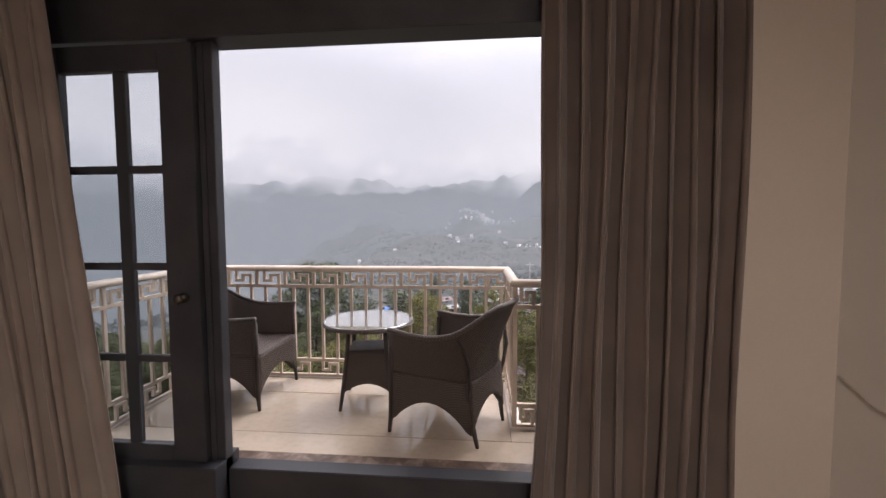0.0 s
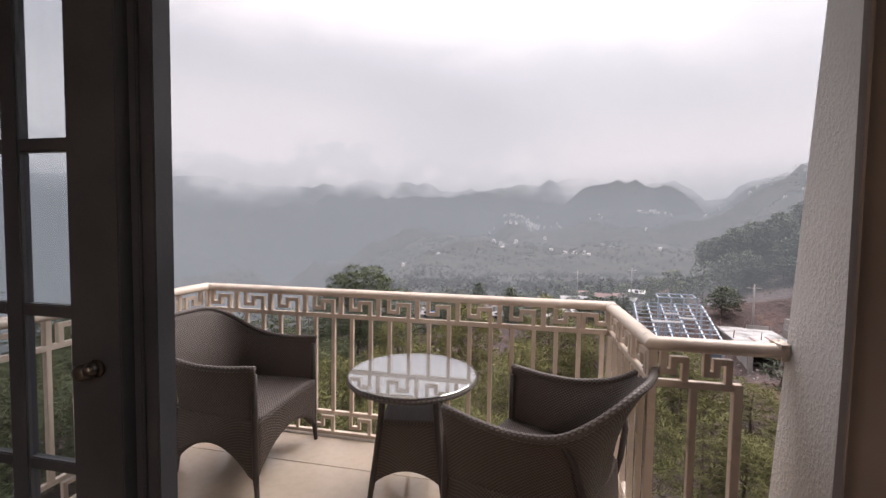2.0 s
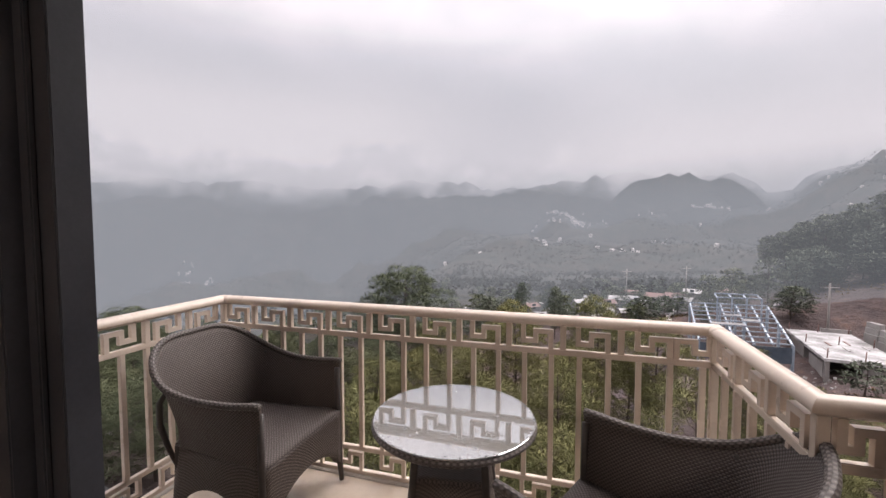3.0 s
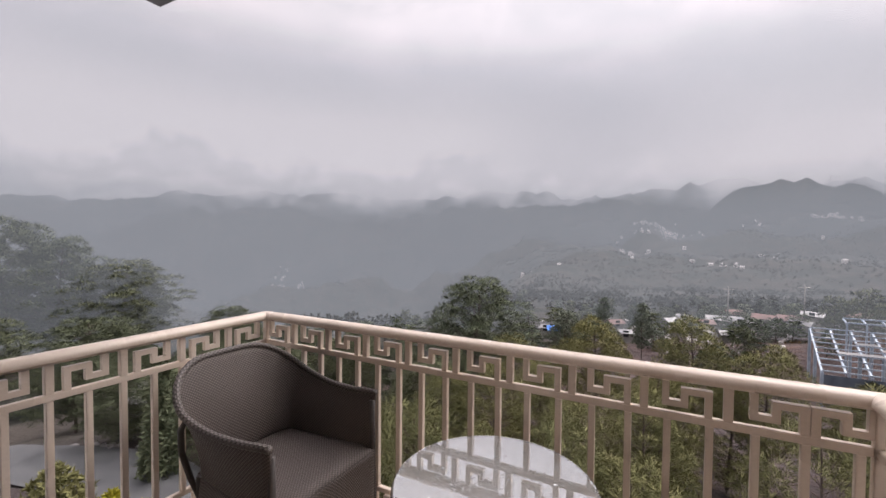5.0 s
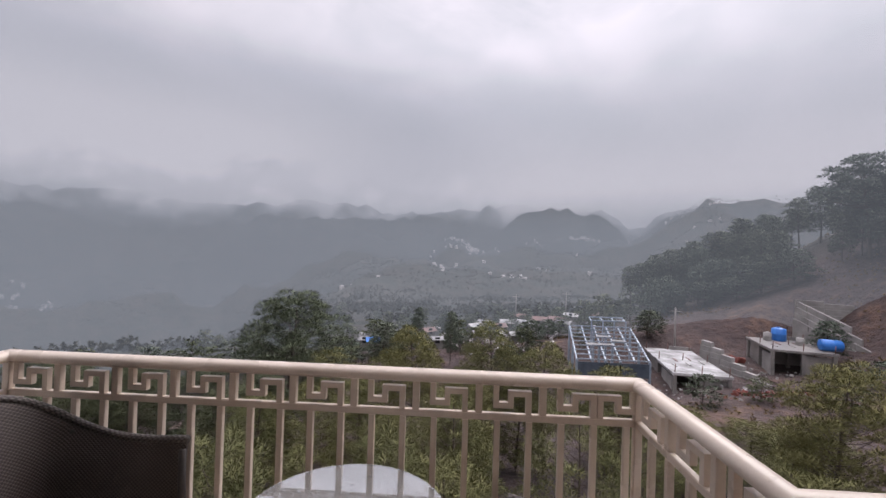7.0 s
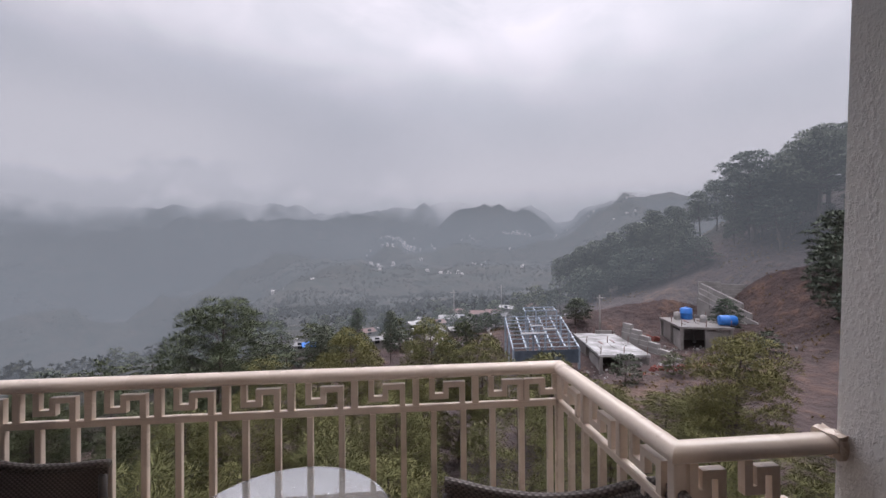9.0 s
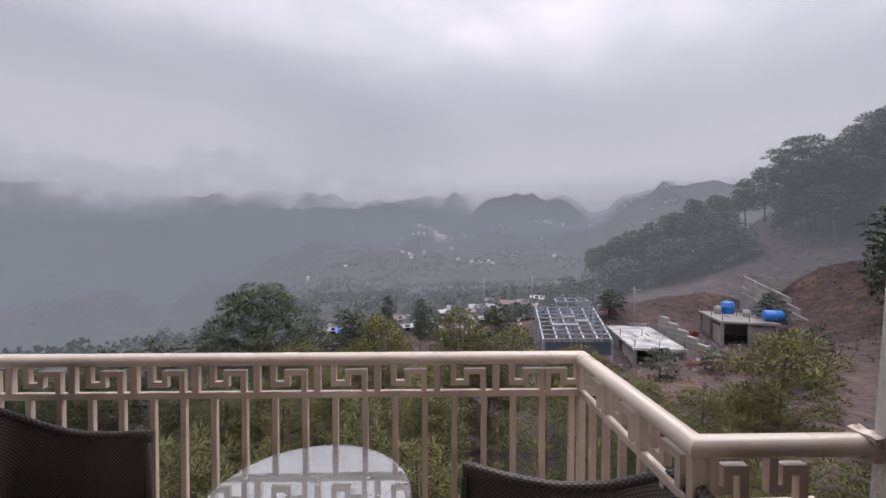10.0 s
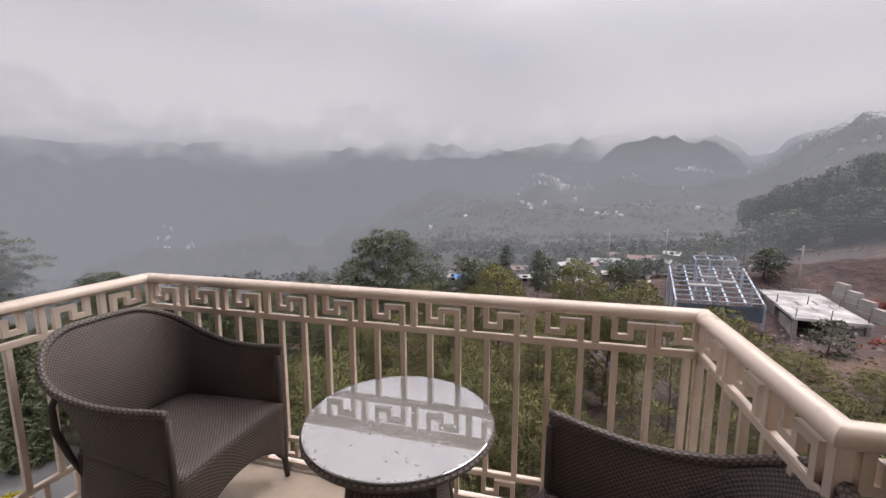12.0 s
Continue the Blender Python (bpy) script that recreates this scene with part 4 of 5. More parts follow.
NEAR = [pine("pine_tree", "young pine with long fresh green needles on the slope", 11, 6.0, 4.6, 0.16, 105, 170, 0.23, 0.015, 0.36, M_NEEDLE, 0.22),
        pine("pine_tree", "pine with open branches and yellowish green needles", 12, 6.5, 5.2, 0.30, 62, 140, 0.25, 0.017, 0.40, M_NEEDLE, 0.40),
        pine("pine_tree", "broad dark green pine rising over the railing", 13, 9.0, 7.5, 0.22, 110, 200, 0.32, 0.032, 0.66, M_NEEDLE_D, 0.34),
        pine("pine_tree", "domed pine with dense rounded tufts of olive needles", 14, 8.0, 6.2, 0.40, 62, 230, 0.24, 0.030, 0.66, M_NEEDLE, 0.30)]
HILL = "pines on the misty hillside"
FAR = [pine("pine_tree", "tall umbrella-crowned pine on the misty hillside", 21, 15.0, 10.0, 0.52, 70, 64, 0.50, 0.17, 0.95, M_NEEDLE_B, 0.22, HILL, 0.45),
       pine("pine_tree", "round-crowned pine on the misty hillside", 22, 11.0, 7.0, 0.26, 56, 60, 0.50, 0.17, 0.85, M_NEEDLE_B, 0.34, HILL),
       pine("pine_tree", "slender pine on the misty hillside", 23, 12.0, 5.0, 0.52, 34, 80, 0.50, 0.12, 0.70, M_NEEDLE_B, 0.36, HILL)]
for src, spots in ((NEAR[0], ((8.0, 11.8, -3.55, 4.6), (11.2, 13.4, -4.7, 4.8), (-5.6, 10.6, -2.7, 4.4), (-2.2, 12.6, -3.5, 4.2), (-9.0, 12.5, -4.2, 4.6), (12.5, 9.5, -4.4, 4.0))),
                   (NEAR[3], ((16.0, 20.0, -2.7, 6.2), (1.7, 27.5, -2.8, 5.4), (-3.1, 25.9, -3.0, 5.4), (4.6, 25.2, -3.6, 5.4), (8.6, 24.8, -4.6, 6.0))),
                   (NEAR[1], ((3.4, 14.0, -2.9, 5.0), (-0.4, 17.5, -3.8, 4.8), (7.2, 18.5, -5.6, 5.0), (-6.8, 20.0, -4.6, 5.2), (12.0, 29.0, -7.0, 5.6), (20.5, 27.0, -7.8, 5.5))),
                   (NEAR[2], ((-12.6, 31.0, -1.65, 9.4), (-86.0, 25.2, 3.8, 19.0), (-77.0, 36.3, -2.7, 20.0), (-78.0, 37.5, -5.0, 15.0), (-46.5, 20.3, -6.4, 12.0), (-66.0, 47.0, -11.0, 12.0), (-43.0, 30.5, -9.6, 10.0), (-30.0, 36.0, -9.6, 9.0), (-82.0, 30.0, 1.0, 15.0), (-49.5, 12.8, -5.6, 12.0)))):
    for i, (x, y, top, w) in enumerate(spots):
        plant(src, x, y, top, w, i * 77.0 + x * 13)
rnd = random.Random(17)
for i in range(14):
    for j in range(5):
        x, y = -33 + 4.1 * i + rnd.uniform(-1.4, 1.4), 9.5 + 4.3 * j + rnd.uniform(-1.4, 1.4)
        if (x < -11 and y < 12.5) or (1.5 < x < 9.0 and 9.0 < y < 22.0 and rnd.random() < 0.82) or rnd.random() < 0.25:
            continue
        top = -3.9 - 0.075 * (y - 9) + rnd.uniform(-0.9, 0.25) - (1.3 + 0.06 * (x - 5) if x > 5 else 0)
        if x < -12:
            plant(NEAR[2], x, y, top - 0.9, rnd.uniform(4.5, 6.0), rnd.uniform(0, 360), label="dark green pine on the slope beside the lane")
        else:
            plant(NEAR[rnd.choice((0, 0, 1))], x, y, top, rnd.uniform(4.2, 5.6), rnd.uniform(0, 360))
for src, x, y, top, w, turn in ((FAR[0], 64.0, 70.3, 19.4, 13.5, 0), (FAR[0], 66.0, 60.5, 20.6, 14.5, 130), (FAR[0], 72.5, 64.0, 22.5, 14.5, 200), (FAR[2], 61.7, 62.7, 10.1, 7.4, 50), (FAR[1], 60.0, 49.0, 8.0, 9.0, 10), (FAR[1], 72.0, 57.0, 14.0, 10.0, 80),
                                (FAR[1], -6.7, 62.5, -6.8, 2.6, 0), (FAR[1], -1.8, 62.0, -7.2, 3.0, 90), (FAR[1], 29.0, 68.0, -6.6, 5.5, 30), (FAR[1], -11.0, 58.0, -8.5, 6.0, 60), (FAR[1], 11.0, 66.0, -8.6, 5.0, 160), (FAR[1], 45.0, 55.0, -5.5, 4.5, 20),
                                (FAR[1], 50.5, 44.5, 3.0, 8.0, 70), (FAR[1], 58.0, 49.5, 6.5, 9.0, 140), (FAR[1], 47.5, 39.0, -1.5, 6.0, 210)):
    plant(src, x, y, top, w, turn)
rnd = random.Random(4)
for i in range(64):
    u = rnd.random()
    th = radians(23 + 25 * u + rnd.uniform(-2, 2))
    r = 128 - 44 * u + rnd.uniform(-12, 20)
    x, y = r * math.sin(th), r * math.cos(th)
    if math.hypot(x - 46, y - 58) > 15 and not (u > 0.7 and r < 88) and abs(r - 82) > 7:
        plant(FAR[(0, 0, 1, 2)[i % 4]], x, y, height(x, y) + rnd.uniform(8.5, 12.5), None, rnd.uniform(0, 360))
LOW = [pine("pine_tree", "low bushy tree among the houses below", 24 + q, 6.0, 5.4, 0.14, 22, 44, 0.50, 0.17, 0.75, M_NEEDLE_D if q else M_NEEDLE_B, 0.34, "trees among the houses below") for q in range(2)]
for i in range(104):
    th, r = radians(rnd.uniform(-46, 26)), 58 + 110 * rnd.random() ** 1.3
    x, y = r * math.sin(th), r * math.cos(th)
    if not (10 < x < 50 and 44 < y < 67):
        plant(LOW[i % 2], x, y, height(x, y) + rnd.uniform(2.0, 5.0), rnd.uniform(3.0, 6.0), rnd.uniform(0, 360))
for i in range(60):
    th, r = radians(rnd.uniform(-12, 21)), rnd.uniform(68, 132)
    x, y = r * math.sin(th), r * math.cos(th)
    if not (10 < x < 50 and 44 < y < 67):
        plant(LOW[i % 2], x, y, height(x, y) + rnd.uniform(1.6, 3.6), rnd.uniform(2.2, 4.2), rnd.uniform(0, 360))
for i in range(34):
    th, r = radians(rnd.uniform(33, 52)), rnd.uniform(52, 104)
    x, y = r * math.sin(th), r * math.cos(th)
    if (x > 56 or y > 72) and abs(r - 82) > 6:
        plant(FAR[1 + i % 2], x, y, height(x, y) + rnd.uniform(2.0, 8.5), None, rnd.uniform(0, 360))
for i in range(28):
    th, r = radians(rnd.uniform(23, 37)), rnd.uniform(90, 116)
    x, y = r * math.sin(th), r * math.cos(th)
    plant(FAR[1], x, y, height(x, y) + rnd.uniform(4.0, 8.0), rnd.uniform(5.0, 8.0), rnd.uniform(0, 360))
for x, y, h, w in ((23.0, 73.0, 6.0, 5.0), (27.0, 75.0, 7.0, 6.0), (32.0, 74.0, 7.5, 6.0), (36.5, 76.0, 7.0, 5.5), (19.0, 76.0, 5.0, 5.0), (40.0, 79.0, 7.5, 6.0), (22.0, 40.5, 3.0, 4.2), (27.5, 41.0, 2.2, 3.6), (38.0, 41.0, 2.4, 3.8), (31.0, 36.0, 3.4, 4.4)):
    y += 8.0 if y > 70 else 0.0
    plant(LOW[int(x) % 2], x, y, height(x, y) + h, w, x * 47.0)
for t in NEAR + FAR + LOW:
    for o in (*t.children_recursive, t):
        bpy.data.objects.remove(o)

# woods too far off to count: tufts of crown leaves over the slopes
rng = np.random.default_rng(9)
C, O = [], []
for i in range(42000):
    th, r = radians(rnd.uniform(-66, 46)), 430 * (1350 / 430) ** (rnd.random() ** 0.62)
    x, y = r * math.sin(th), r * math.cos(th)
    if noise.noise(Vector((x, y, 0)) * 0.011) + 0.5 * noise.noise(Vector((x, y, 3)) * 0.04) < -0.05:
        continue
    C.append((x, y, height(x, y) + 0.6 + rnd.uniform(0, 1.6)))
    O.append((0, 0, 0.7))
V1, F1 = blades(rng, np.array(C), np.array(O), 7, 1.5, 1.3)
C, O = [], []
for i in range(5200):
    th, r = radians(rnd.uniform(-64, 24)), 118 * (460 / 118) ** (rnd.random() ** 0.8)
    x, y = r * math.sin(th), r * math.cos(th)
    if noise.noise(Vector((x, y, 2)) * 0.02) + 0.5 * noise.noise(Vector((x, y, 3)) * 0.06) < -0.12:
        continue
    z, q = height(x, y), rnd.uniform(1.0, 2.3)
    for j in range(5):
        C.append((x + rnd.gauss(0, 0.45 * q), y + rnd.gauss(0, 0.45 * q), z + q * rnd.uniform(0.4, 1.8)))
        O.append((0, 0, 0.7))
V2, F2 = blades(rng, np.array(C), np.array(O), 9, 0.85, 0.55)
V, F = np.concatenate([V1, V2]), F1 + [[q + len(V1) for q in f] for f in F2]
woods = mesh_ob("far_woods", V.tolist(), F, M_WOODS)
tagged(woods, "misty scattered woods on the far slopes", "woods", kind="stuff")


# dry scrub over the bare slope
C, O = [], []
for i in range(3600):
    x, y = rnd.uniform(6, 92), rnd.uniform(28, 98)
    if noise.noise(Vector((x, y, 5)) * 0.07) < -0.05 or (9 < x < 47 and 43 < y < 68):
        continue
    C.append((x, y, height(x, y) + 0.1))
    O.append((0, 0, 0.9))
V, F = blades(rng, np.array(C), np.array(O), 9, 0.34, 0.12)
scrub_ob = mesh_ob("slope_scrub", V.tolist(), F, M_SCRUB)
tagged(scrub_ob, "dry grass and scrub on the reddish slope", "scrub", kind="stuff")

# ---- shrubs and cypress by the lane ----
def leafy(name, label, category, x, y, zb, zt, w, seed, material, n, size, group, cone=False):
    rnd, rng = random.Random(seed), np.random.default_rng(seed)
    t = empty(name, pose(x, y, zb), label, category, group)
    h = zt - zb
    V, F = [], []
    for i in range(1 if cone else 5):
        a = i * 1.3 + seed
        top = Vector((0.3 * w * math.cos(a), 0.3 * w * math.sin(a), 0.7 * h)) if not cone else Vector((0, 0, 0.95 * h))
        v, f, _ = tube_data([(0, 0, -0.2), tuple(top * 0.5), tuple(top)], [0.05, 0.035, 0.012], 5, False)
        o = len(V)
        V += v
        F += [tuple(q + o for q in face) for face in f]
    mesh_ob("stems", V, F, M_BARK, t)
    C, O = [], []
    for i in range(n):
        u = rnd.random()
        a = rnd.uniform(0, 2 * math.pi)
        rr = w / 2 * math.sqrt(rnd.random()) * ((1 - u) ** 0.7 * 1.0 + 0.08 if cone else math.sin(math.pi * (0.15 + 0.8 * u)))
        p = Vector((rr * math.cos(a), rr * math.sin(a), h * u))
        C.append(tuple(p)), O.append(tuple(Vector((p.x, p.y, 0.3 * w)).normalized()))
    V, F = blades(rng, np.array(C), np.array(O), 6, size, size * 0.42)
    mesh_ob("crown", V.tolist(), F, material, t)
    return t


for i, (x, y, w, mat, hh) in enumerate(((-17.9, 7.6, 2.2, M_NEEDLE, 2.6), (-15.0, 8.0, 1.1, M_YELLOW, 2.1), (-14.2, 8.4, 1.0, M_YELLOW, 1.9), (-16.4, 6.4, 1.8, M_NEEDLE_D, 2.2), (-12.0, 9.6, 1.2, M_YELLOW, 1.5), (-13.1, 9.0, 1.0, M_YELLOW, 1.4), (-11.0, 7.4, 1.8, M_NEEDLE, 1.8))):
    z = height(x, y)
    leafy("shrub", "yellow-green garden shrub beside the lane" if mat is M_YELLOW else "green garden shrub beside the lane", "shrub", x, y, z, z + hh, w, 30 + i, mat, 420, 0.26, "shrubs by the lane")
for i, (x, y) in enumerate(((-21.0, 12.6), (-19.2, 11.6))):
    z = height(x, y)
    leafy("cypress", "slim dark cypress beside the lane", "tree", x, y, z, z + 5.2 - i, 1.7, 50 + i, M_NEEDLE_D, 700, 0.34, "cypresses by the lane", True)

# the lane below, laid on the ground
V, F = [], []
for i in range(40):
    u = i / 39
    cx, cy = -34 + 26 * u, 4.5 + 10.5 * u + 2.0 * math.sin(5 * u)
    for k2, o in enumerate((-1.8, 1.8)):
        x, y = cx - o * 0.37, cy + o * 0.93
        V.append((x, y, max(height(cx, cy), height(x, y)) + 0.12))
F = [(2 * i, 2 * i + 2, 2 * i + 3, 2 * i + 1) for i in range(39)]
tagged(mesh_ob("road", V, F, M_ROAD, smooth=True), "narrow wet grey lane below the building", "road", kind="structure")


# ---- building site across the slope ----
def beam(name, a, b, t, material, parent, sides=4):
    return tube(name, [a, b], t * 0.7071, material, parent, sides, "", False)


steel = empty("steel_roof_frame", pose(13.8, 52.0, -16.0), "pale blue bare steel roof frame on columns", "building frame")
NX, NY, W, D = 6, 9, 8.6, 10.0


def roof_z(v):
    return 5.1 + 2.3 * v


for i in range(NX):
    x = W * i / (NX - 1)
    beam("rafter", (x, 0, roof_z(0)), (x + 1.6, D, roof_z(1)), 0.15, M_STEEL, steel)
for j in range(NY):
    v = j / (NY - 1)
    beam("purlin", (1.6 * v, D * v, roof_z(v) + 0.14), (W + 1.6 * v, D * v, roof_z(v) + 0.14), 0.11, M_STEEL, steel)
for i in (0, 2, 3, 5):
    for v in (0.0, 0.5, 1.0):
        x = W * i / (NX - 1) + 1.6 * v
        beam("column", (x, D * v, -1.0 + 1.5 * v), (x, D * v, roof_z(v)), 0.24, M_STEEL, steel)
for i, j in ((1, 3), (2, 3), (3, 4), (2, 5)):
    v = j / (NY - 1)
    box("roof_sheet", (W * i / 5 + 1.6 * v, D * v, roof_z(v) + 0.20), (W * (i + 1) / 5 + 1.6 * v, D * v + 1.2, roof_z(v) + 0.24), M_TIN, steel)
box("front_panel", (0.1, -0.12, 3.2), (W - 0.1, -0.06, 4.9), varied("dark_blue_sheet", (0.05, 0.065, 0.085), (0.10, 0.125, 0.155), 1.0, 0.4), steel)
shed = empty("steel_shed_frame", pose(19.5, 65.2, -13.5), "small pale steel frame beside the larger one", "building frame")
for x in (0, 1.7, 3.4, 5.1):
    beam("rafter", (x, 0, 5.3), (x + 0.3, 2.2, 5.5), 0.16, M_STEEL, shed)
    beam("column", (x, 0, -1), (x, 0, 5.3), 0.16, M_STEEL, shed)
for y in (0, 2.2):
    beam("purlin", (y * 0.13, y, 5.42 + 0.09 * y), (5.1 + y * 0.13, y, 5.42 + 0.09 * y), 0.16, M_STEEL, shed)


def frame_building(name, m, w, d, storeys, hs, label, slab_mat):
    """A bare concrete frame: columns, slabs, infill walls with gaps, starter bars."""
    b = empty(name, m, label, "unfinished building", "unfinished concrete buildings")
    for k2 in range(storeys):
        z = -k2 * hs
        box("slab", (-0.3, -0.3, z - 0.30), (w + 0.3, d + 0.3, z), slab_mat if k2 == 0 else M_CONC, b, 0.03)
        for i in range(3):
            for j in range(3):
                x, y = w * i / 2, d * j / 2
                box("column", (x - 0.17, y - 0.17, z - hs - (1.5 if k2 == storeys - 1 else 0)), (x + 0.17, y + 0.17, z - 0.301), M_CONC, b)
        box("infill_wall", (0.2, d * 0.55, z - hs), (w - 0.2, d * 0.55 + 0.2, z - 0.302), M_CONC, b)
        box("infill_wall", (w * 0.5 + 0.2, 0.05, z - hs - 1.0), (w - 0.2, 0.25, z - 0.55), M_CONC, b)
        box("infill_wall", (-0.02, d * 0.08, z - hs - 1.0), (0.16, d * 0.40, z - 0.75), M_CONC_P, b)
        box("infill_wall", (-0.02, d * 0.56, z - hs - 1.0), (0.16, d * 0.92, z - 0.302), M_CONC, b)
    for i in range(5):  # shuttering boards left lying on the slab
        x, y = w * (0.15 + 0.17 * i), d * (0.2 + 0.37 * (i * 0.618 % 1))
        box("board", (x, y, 0.003), (x + 0.18, y + 1.6, 0.06), M_REDROOF if i % 2 else M_CONC, b)
    box("parapet", (w * 0.55, d + 0.08, 0.003), (w + 0.28, d + 0.28, 0.45), M_CONC, b)
    for i in range(3):
        for j in range(3):
            tube("starter_bars", [(w * i / 2, d * j / 2, 0), (w * i / 2 + 0.04, d * j / 2, 0.9)], 0.05, M_REDROOF, b, 5)
    return b


frame_building("unfinished_building", pose(23.6, 48.6, -10.95, 0, 0, -10), 5.4, 12.2, 1, 1.7, "unfinished concrete building with a pale wet roof slab", M_CONC_W)
frame_building("unfinished_building", pose(37.2, 53.0, -8.8, 0, 0, -16), 6.0, 7.5, 1, 2.6, "unfinished grey concrete building carrying water tanks", M_CONC)


def tank(x, y, z, r, h, mat, label, lying=False):
    t = empty("water_tank", pose(x, y, z, 90 if lying else 0, 0, 70 if lying else 0), label, "water tank", "water tanks on the site")
    pts = [0, 0.03, 0.1, 0.5, 0.52, 0.54, 0.9, 0.97, 1.0]
    rad = [0.92, 0.98, 1, 1, 1.03, 1, 1, 0.7, 0.32]
    if lying:
        tube("body", [(0, r, h * (p - 0.5)) for p in pts], [r * q for q in rad], mat, t, 20)
    else:
        tube("body", [(0, 0, h * p) for p in pts], [r * q for q in rad], mat, t, 20)
        tube("lid", [(0, 0, h), (0, 0, h + 0.08), (0, 0, h + 0.1)], [0.34 * r, 0.34 * r, 0.2 * r], mat, t, 14)
    return t


tank(42.0, 58.6, -8.8, 0.82, 1.7, M_BLUE, "large upright blue plastic water tank")
tank(40.4, 58.4, -8.8, 0.45, 1.1, M_WHITEWALL, "small upright white plastic water tank")
tank(43.6, 52.6, -8.75, 0.68, 2.2, M_BLUE, "blue plastic water tank lying on its side", True)
tank(42.4, 55.6, -8.8, 0.45, 1.0, M_WHITEWALL, "small white plastic water tank")


def stepped_wall(label, a, b, za, zb, steps, hgt, t=0.5):
    w = empty("retaining_wall", pose(0, 0, 0), label, "retaining wall", "retaining walls on the site")
    A, B = Vector(a), Vector(b)
    d = (B - A).normalized()
    n = Vector((-d.y, d.x)) * t / 2
    for i in range(steps):
        p, q = A.lerp(B, i / steps), A.lerp(B, (i + 1) / steps - 0.004)
        z = za + (zb - za) * (i + 0.5) / steps
        for k2 in range(3):  # three courses, each set back a little
            o = n.normalized() * 0.10 * k2
            z0, z1 = z - hgt + hgt * k2 / 3, z - hgt + hgt * (k2 + 1) / 3 - 0.03
            V = [(v.x, v.y, zz) for zz in (z0 - (1.5 if k2 == 0 else 0), z1) for v in (p - n + o, q - n + o, q + n + o, p + n + o)]
            mesh_ob("wall_block", V, [(3, 2, 1, 0), (4, 5, 6, 7), (0, 1, 5, 4), (1, 2, 6, 5), (2, 3, 7, 6), (3, 0, 4, 7)], M_CONC_P, w)
    return w


def coursed_wall(label, a, b, za, zb, courses, hgt, t=0.3):
    """Long courses one above another, each shorter and set back from the one below."""
    w = empty("retaining_wall", pose(0, 0, 0), label, "retaining wall", "retaining walls on the site")
    A, B = Vector(a), Vector(b)
    n = Vector(((A - B).y, -(A - B).x)).normalized()
    step = hgt / courses
    for k2 in range(courses):
        f = 1.0 - 0.13 * k2
        E = A.lerp(B, f)
        o = n * 0.24 * k2
        top0, top1 = za - step * (courses - 1 - k2), za + (zb - za) * f - step * (courses - 1 - k2)
        drop = step - 0.06 + (4.0 if k2 == 0 else 0.0)
        P = [p + o + n * q for q in (0, t) for p in (A, E)]
        V = [(p.x, p.y, z - drop) for p, z in zip(P, (top0, top1, top0, top1))] + [(p.x, p.y, z) for p, z in zip(P, (top0, top1, top0, top1))]
        mesh_ob("wall_course", V, [(0, 1, 5, 4), (3, 2, 6, 7), (2, 0, 4, 6), (1, 3, 7, 5), (4, 5, 7, 6), (2, 3, 1, 0)], M_CONC_P, w)
        for i in range(1, 5):
            q = A.lerp(E, i / 5) + o - n * 0.02
            z = top0 + (top1 - top0) * i / 5
            box("joint", (q.x - 0.05, q.y - 0.05, z - step + 0.06), (q.x + 0.05, q.y + 0.05, z - 0.03), M_CONC, w)
    return w


coursed_wall("stepped grey concrete retaining wall on the red slope", (47.6, 63.6), (49.6, 52.4), -4.0, -8.0, 4, 3.2)
stepped_wall("long low grey concrete retaining wall on the red slope", (32.3, 59.0), (33.6, 48.5), -8.9, -12.2, 6, 1.9)
stepped_wall("short grey concrete retaining wall above the excavation", (48.6, 64.5), (57.0, 60.0), -3.6, -4.6, 3, 2.4)


# ---- houses ----
def house(x, y, w, d, h, turn, roof_mat, label, sink=0.6, wall_mat=None):
    b = empty("house", pose(x, y, height(x, y) - sink, 0, 0, turn), label, "house", "houses on the slope below")
    wall = box("wall", (-w / 2, -d / 2, 0), (w / 2, d / 2, h + sink), wall_mat or M_WHITEWALL, b)
    V = [(-w / 2 - 0.3, -d / 2 - 0.4, h + sink), (w / 2 + 0.3, -d / 2 - 0.4, h + sink), (w / 2 + 0.3, d / 2 + 0.4, h + sink), (-w / 2 - 0.3, d / 2 + 0.4, h + sink), (-w / 2 - 0.3, 0, h + sink + 0.28 * d), (w / 2 + 0.3, 0, h + sink + 0.28 * d)]
    mesh_ob("roof", V, [(0, 1, 5, 4), (2, 3, 4, 5), (0, 4, 3), (1, 2, 5), (3, 2, 1, 0)], roof_mat, b)
    for i in range(max(1, int(w / 2.2))):
        xx = -w / 2 + (i + 0.5) * w / max(1, int(w / 2.2))
        box("window", (xx - 0.4, -d / 2 - 0.03, sink + 1.0), (xx + 0.4, -d / 2 + 0.02, sink + 2.0), M_GLASSDARK, b)
    return b


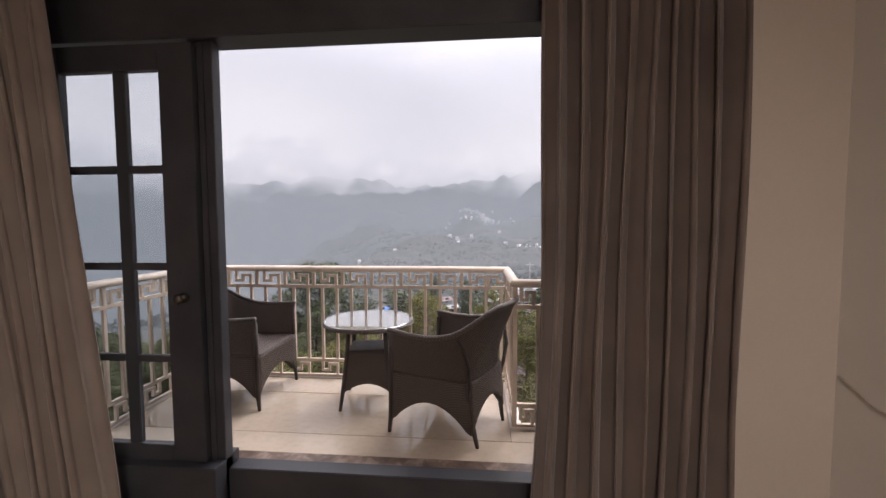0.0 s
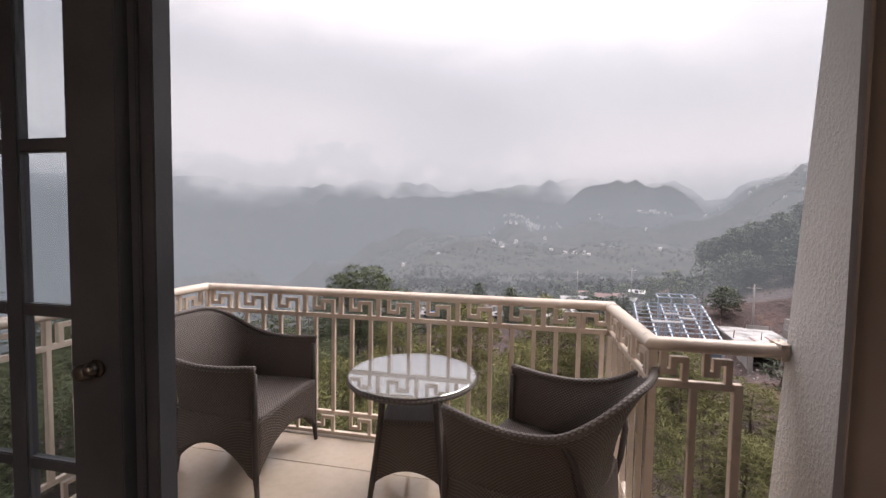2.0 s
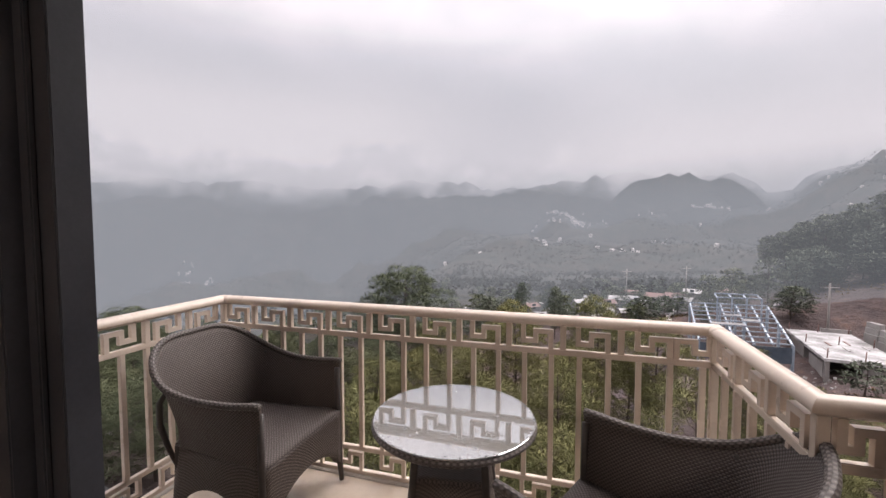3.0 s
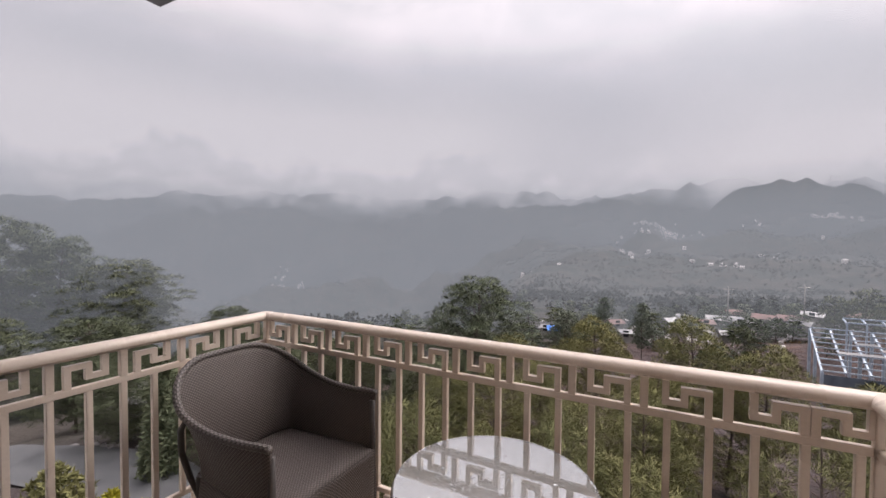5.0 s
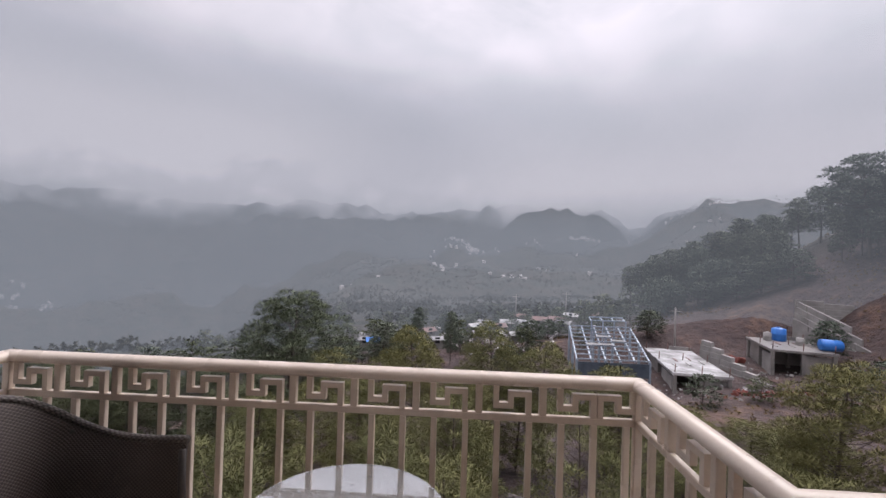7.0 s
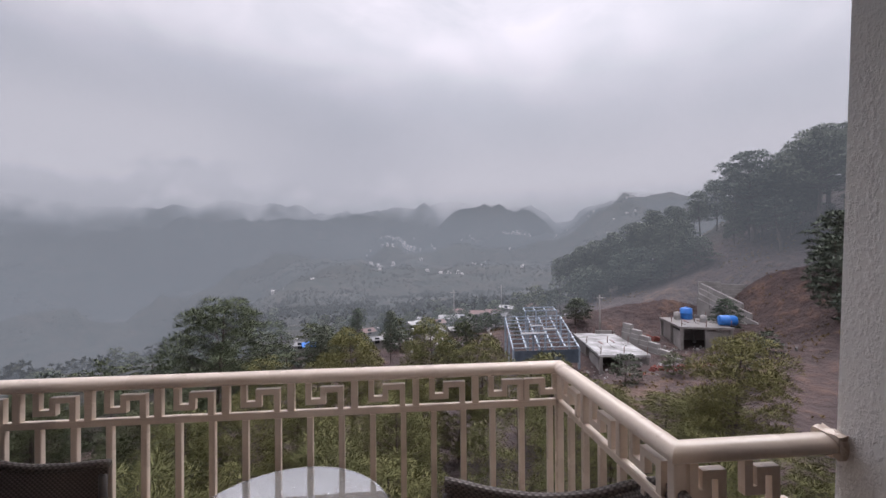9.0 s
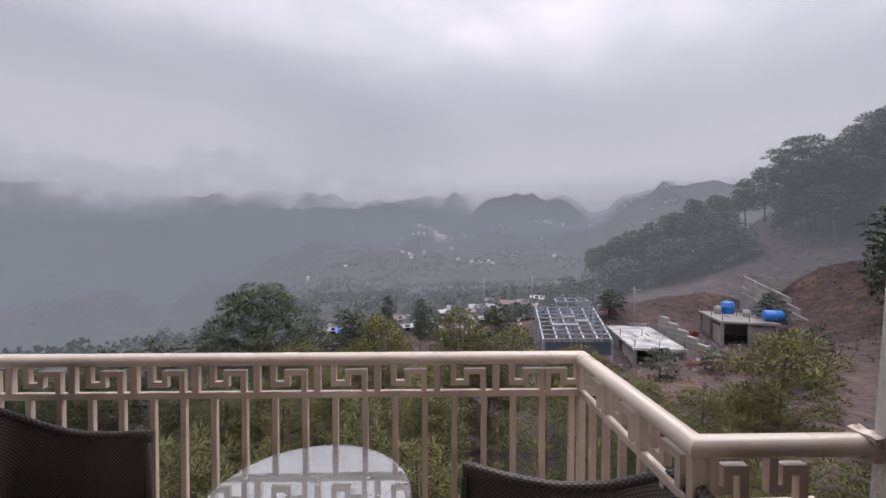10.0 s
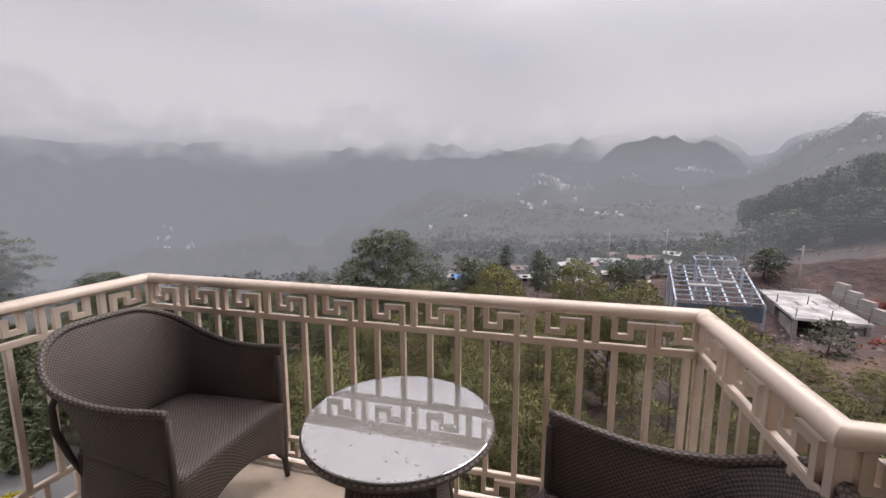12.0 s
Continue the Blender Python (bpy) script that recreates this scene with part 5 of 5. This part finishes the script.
rnd = random.Random(8)
for x, y, w, m2 in ((2.6, 92, 6, M_TIN), (7.5, 88, 5, M_REDROOF), (13.5, 91, 7, M_TIN), (17.5, 96, 6, M_REDROOF), (10.5, 100, 6, M_TIN), (22.0, 99, 7, M_REDROOF), (-2.0, 96, 5, M_TIN), (5.5, 104, 6, M_TIN), (26.5, 104, 6, M_TIN), (15.0, 112, 7, M_REDROOF), (20.0, 84, 5, M_TIN), (-7.0, 84, 5, M_REDROOF), (10.0, 79, 4.5, M_TIN), (3.0, 78, 4.0, M_TIN), (29.0, 92, 6, M_REDROOF), (-4.5, 74, 4.0, M_TIN)):
    house(x, y, w * 0.50, w * 0.42, rnd.uniform(1.3, 1.9), rnd.uniform(-40, 40), m2, "small whitewashed hill house with a %s roof" % ("pale tin" if m2 is M_TIN else "rusty red"))
house(-26.5, 16.2, 3.4, 2.6, 1.9, 25, M_TIN, "small shed with a pale bluish tin roof beside the lane", 0.3)
house(-15.2, 72.0, 2.4, 2.0, 1.3, 20, M_BLUE, "small shed with a bright blue sheet roof", 0.4)
house(-16.8, 72.8, 1.7, 1.6, 1.5, -10, M_TIN, "small shed with a pale tin roof", 0.4)


def village(name, label, spots, size):
    V, F = [], []
    for x, y, k2 in spots:
        z = height(x, y)
        w, d, h = size * rnd.uniform(0.7, 1.5), size * rnd.uniform(0.6, 1.1), size * rnd.uniform(0.5, 1.0)
        a = rnd.uniform(-0.6, 0.6)
        o = len(V)
        for zz in (z - 2, z + h):
            for sx, sy in ((-1, -1), (1, -1), (1, 1), (-1, 1)):
                px, py = sx * w / 2, sy * d / 2
                V.append((x + px * math.cos(a) - py * math.sin(a), y + px * math.sin(a) + py * math.cos(a), zz))
        V += [(x - w / 2 * math.cos(a), y - w / 2 * math.sin(a), z + h * 1.35), (x + w / 2 * math.cos(a), y + w / 2 * math.sin(a), z + h * 1.35)]
        F += [tuple(q + o for q in f) for f in ((0, 1, 5, 4), (1, 2, 6, 5), (2, 3, 7, 6), (3, 0, 4, 7), (4, 5, 9, 8), (6, 7, 8, 9), (4, 8, 7), (5, 6, 9))]
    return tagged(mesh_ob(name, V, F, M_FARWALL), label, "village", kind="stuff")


sp = []
for cx, cy, n, w in ((-4, 880, 34, 16), (-14, 915, 26, 13), (14, 905, 20, 11), (2, 960, 22, 15), (24, 985, 12, 18), (-44, 870, 8, 12), (58, 930, 10, 16)):
    for i in range(n):
        sp.append((cx + rnd.gauss(0, w), cy + rnd.gauss(0, w), 0))
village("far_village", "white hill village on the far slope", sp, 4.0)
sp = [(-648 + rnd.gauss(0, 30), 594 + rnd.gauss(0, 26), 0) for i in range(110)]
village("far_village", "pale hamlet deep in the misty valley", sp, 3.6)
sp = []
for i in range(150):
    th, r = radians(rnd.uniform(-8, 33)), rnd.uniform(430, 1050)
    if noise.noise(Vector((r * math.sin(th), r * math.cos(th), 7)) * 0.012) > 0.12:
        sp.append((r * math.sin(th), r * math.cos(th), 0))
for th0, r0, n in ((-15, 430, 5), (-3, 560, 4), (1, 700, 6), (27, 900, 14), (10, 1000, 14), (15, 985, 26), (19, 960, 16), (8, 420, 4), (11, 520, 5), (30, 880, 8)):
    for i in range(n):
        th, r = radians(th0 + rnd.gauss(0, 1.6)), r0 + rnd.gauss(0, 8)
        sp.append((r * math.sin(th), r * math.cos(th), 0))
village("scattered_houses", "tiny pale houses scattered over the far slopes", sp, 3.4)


# ---- rubble and odds and ends ----
def rubble(label, cx, cy, w, d, n, size, material, seed):
    rnd = random.Random(seed)
    V, F = [], []
    for i in range(n):
        x, y = cx + rnd.gauss(0, w / 2), cy + rnd.gauss(0, d / 2)
        z = height(x, y)
        q = size * rnd.uniform(0.4, 1.3)
        m = pose(x, y, z + q * 0.15, rnd.uniform(0, 360), rnd.uniform(0, 360), rnd.uniform(0, 360))
        o = len(V)
        for sx in (-1, 1):
            for sy in (-1, 1):
                for sz in (-1, 1):
                    V.append(m @ Vector((sx * q * rnd.uniform(0.3, 0.6), sy * q * rnd.uniform(0.2, 0.45), sz * q * rnd.uniform(0.1, 0.3))))
        F += [tuple(k2 + o for k2 in f) for f in ((0, 1, 3, 2), (4, 6, 7, 5), (0, 4, 5, 1), (2, 3, 7, 6), (0, 2, 6, 4), (1, 5, 7, 3))]
    return tagged(mesh_ob("rubble", V, F, material), label, "rubble", kind="stuff")


rubble("broken stones and building rubble round the site", 33, 50, 16, 9, 170, 0.34, M_CONC, 61)
M_BRICK = varied("red_brick", (0.15, 0.045, 0.038), (0.26, 0.085, 0.065), 3, 0.8)
rubble("heaped red bricks below the pale slab", 30.5, 43.6, 4.5, 1.6, 240, 0.30, M_BRICK, 65)
# a red thing of unknown kind, filled in with loose red blocks
rubble("red lumps standing in for an unidentified red thing behind the low wall", 35.6, 57.5, 1.0, 0.8, 14, 1.0, M_BRICK, 66)
rubble("pale offcuts and sheets scattered on the site", 27, 47, 12, 5, 30, 0.35, M_CONC_W, 62)
rubble("dark stones heaped beside the lane", -24.5, 11.8, 2.4, 1.6, 60, 0.3, M_CONC, 63)
rubble("pale scraps and sheets between the hill houses", 6, 86, 22, 16, 110, 1.1, M_FARWALL, 64)


def utility_pole(x, y, h):
    z = height(x, y)
    p = empty("utility_pole", pose(x, y, z - 0.3), "thin grey utility pole among the hill houses", "utility pole", "utility poles")
    tube("pole", [(0, 0, 0), (0, 0, h)], [0.13, 0.09], M_CONC, p, 8)
    tube("crossarm", [(-0.9, 0, h - 0.5), (0.9, 0, h - 0.5)], 0.06, M_CONC, p, 6)
    return p


for x, y, h in ((11.5, 92.0, 8.0), (23.5, 97.0, 8.5), (29.5, 60.5, 7.5)):
    utility_pole(x, y, h)
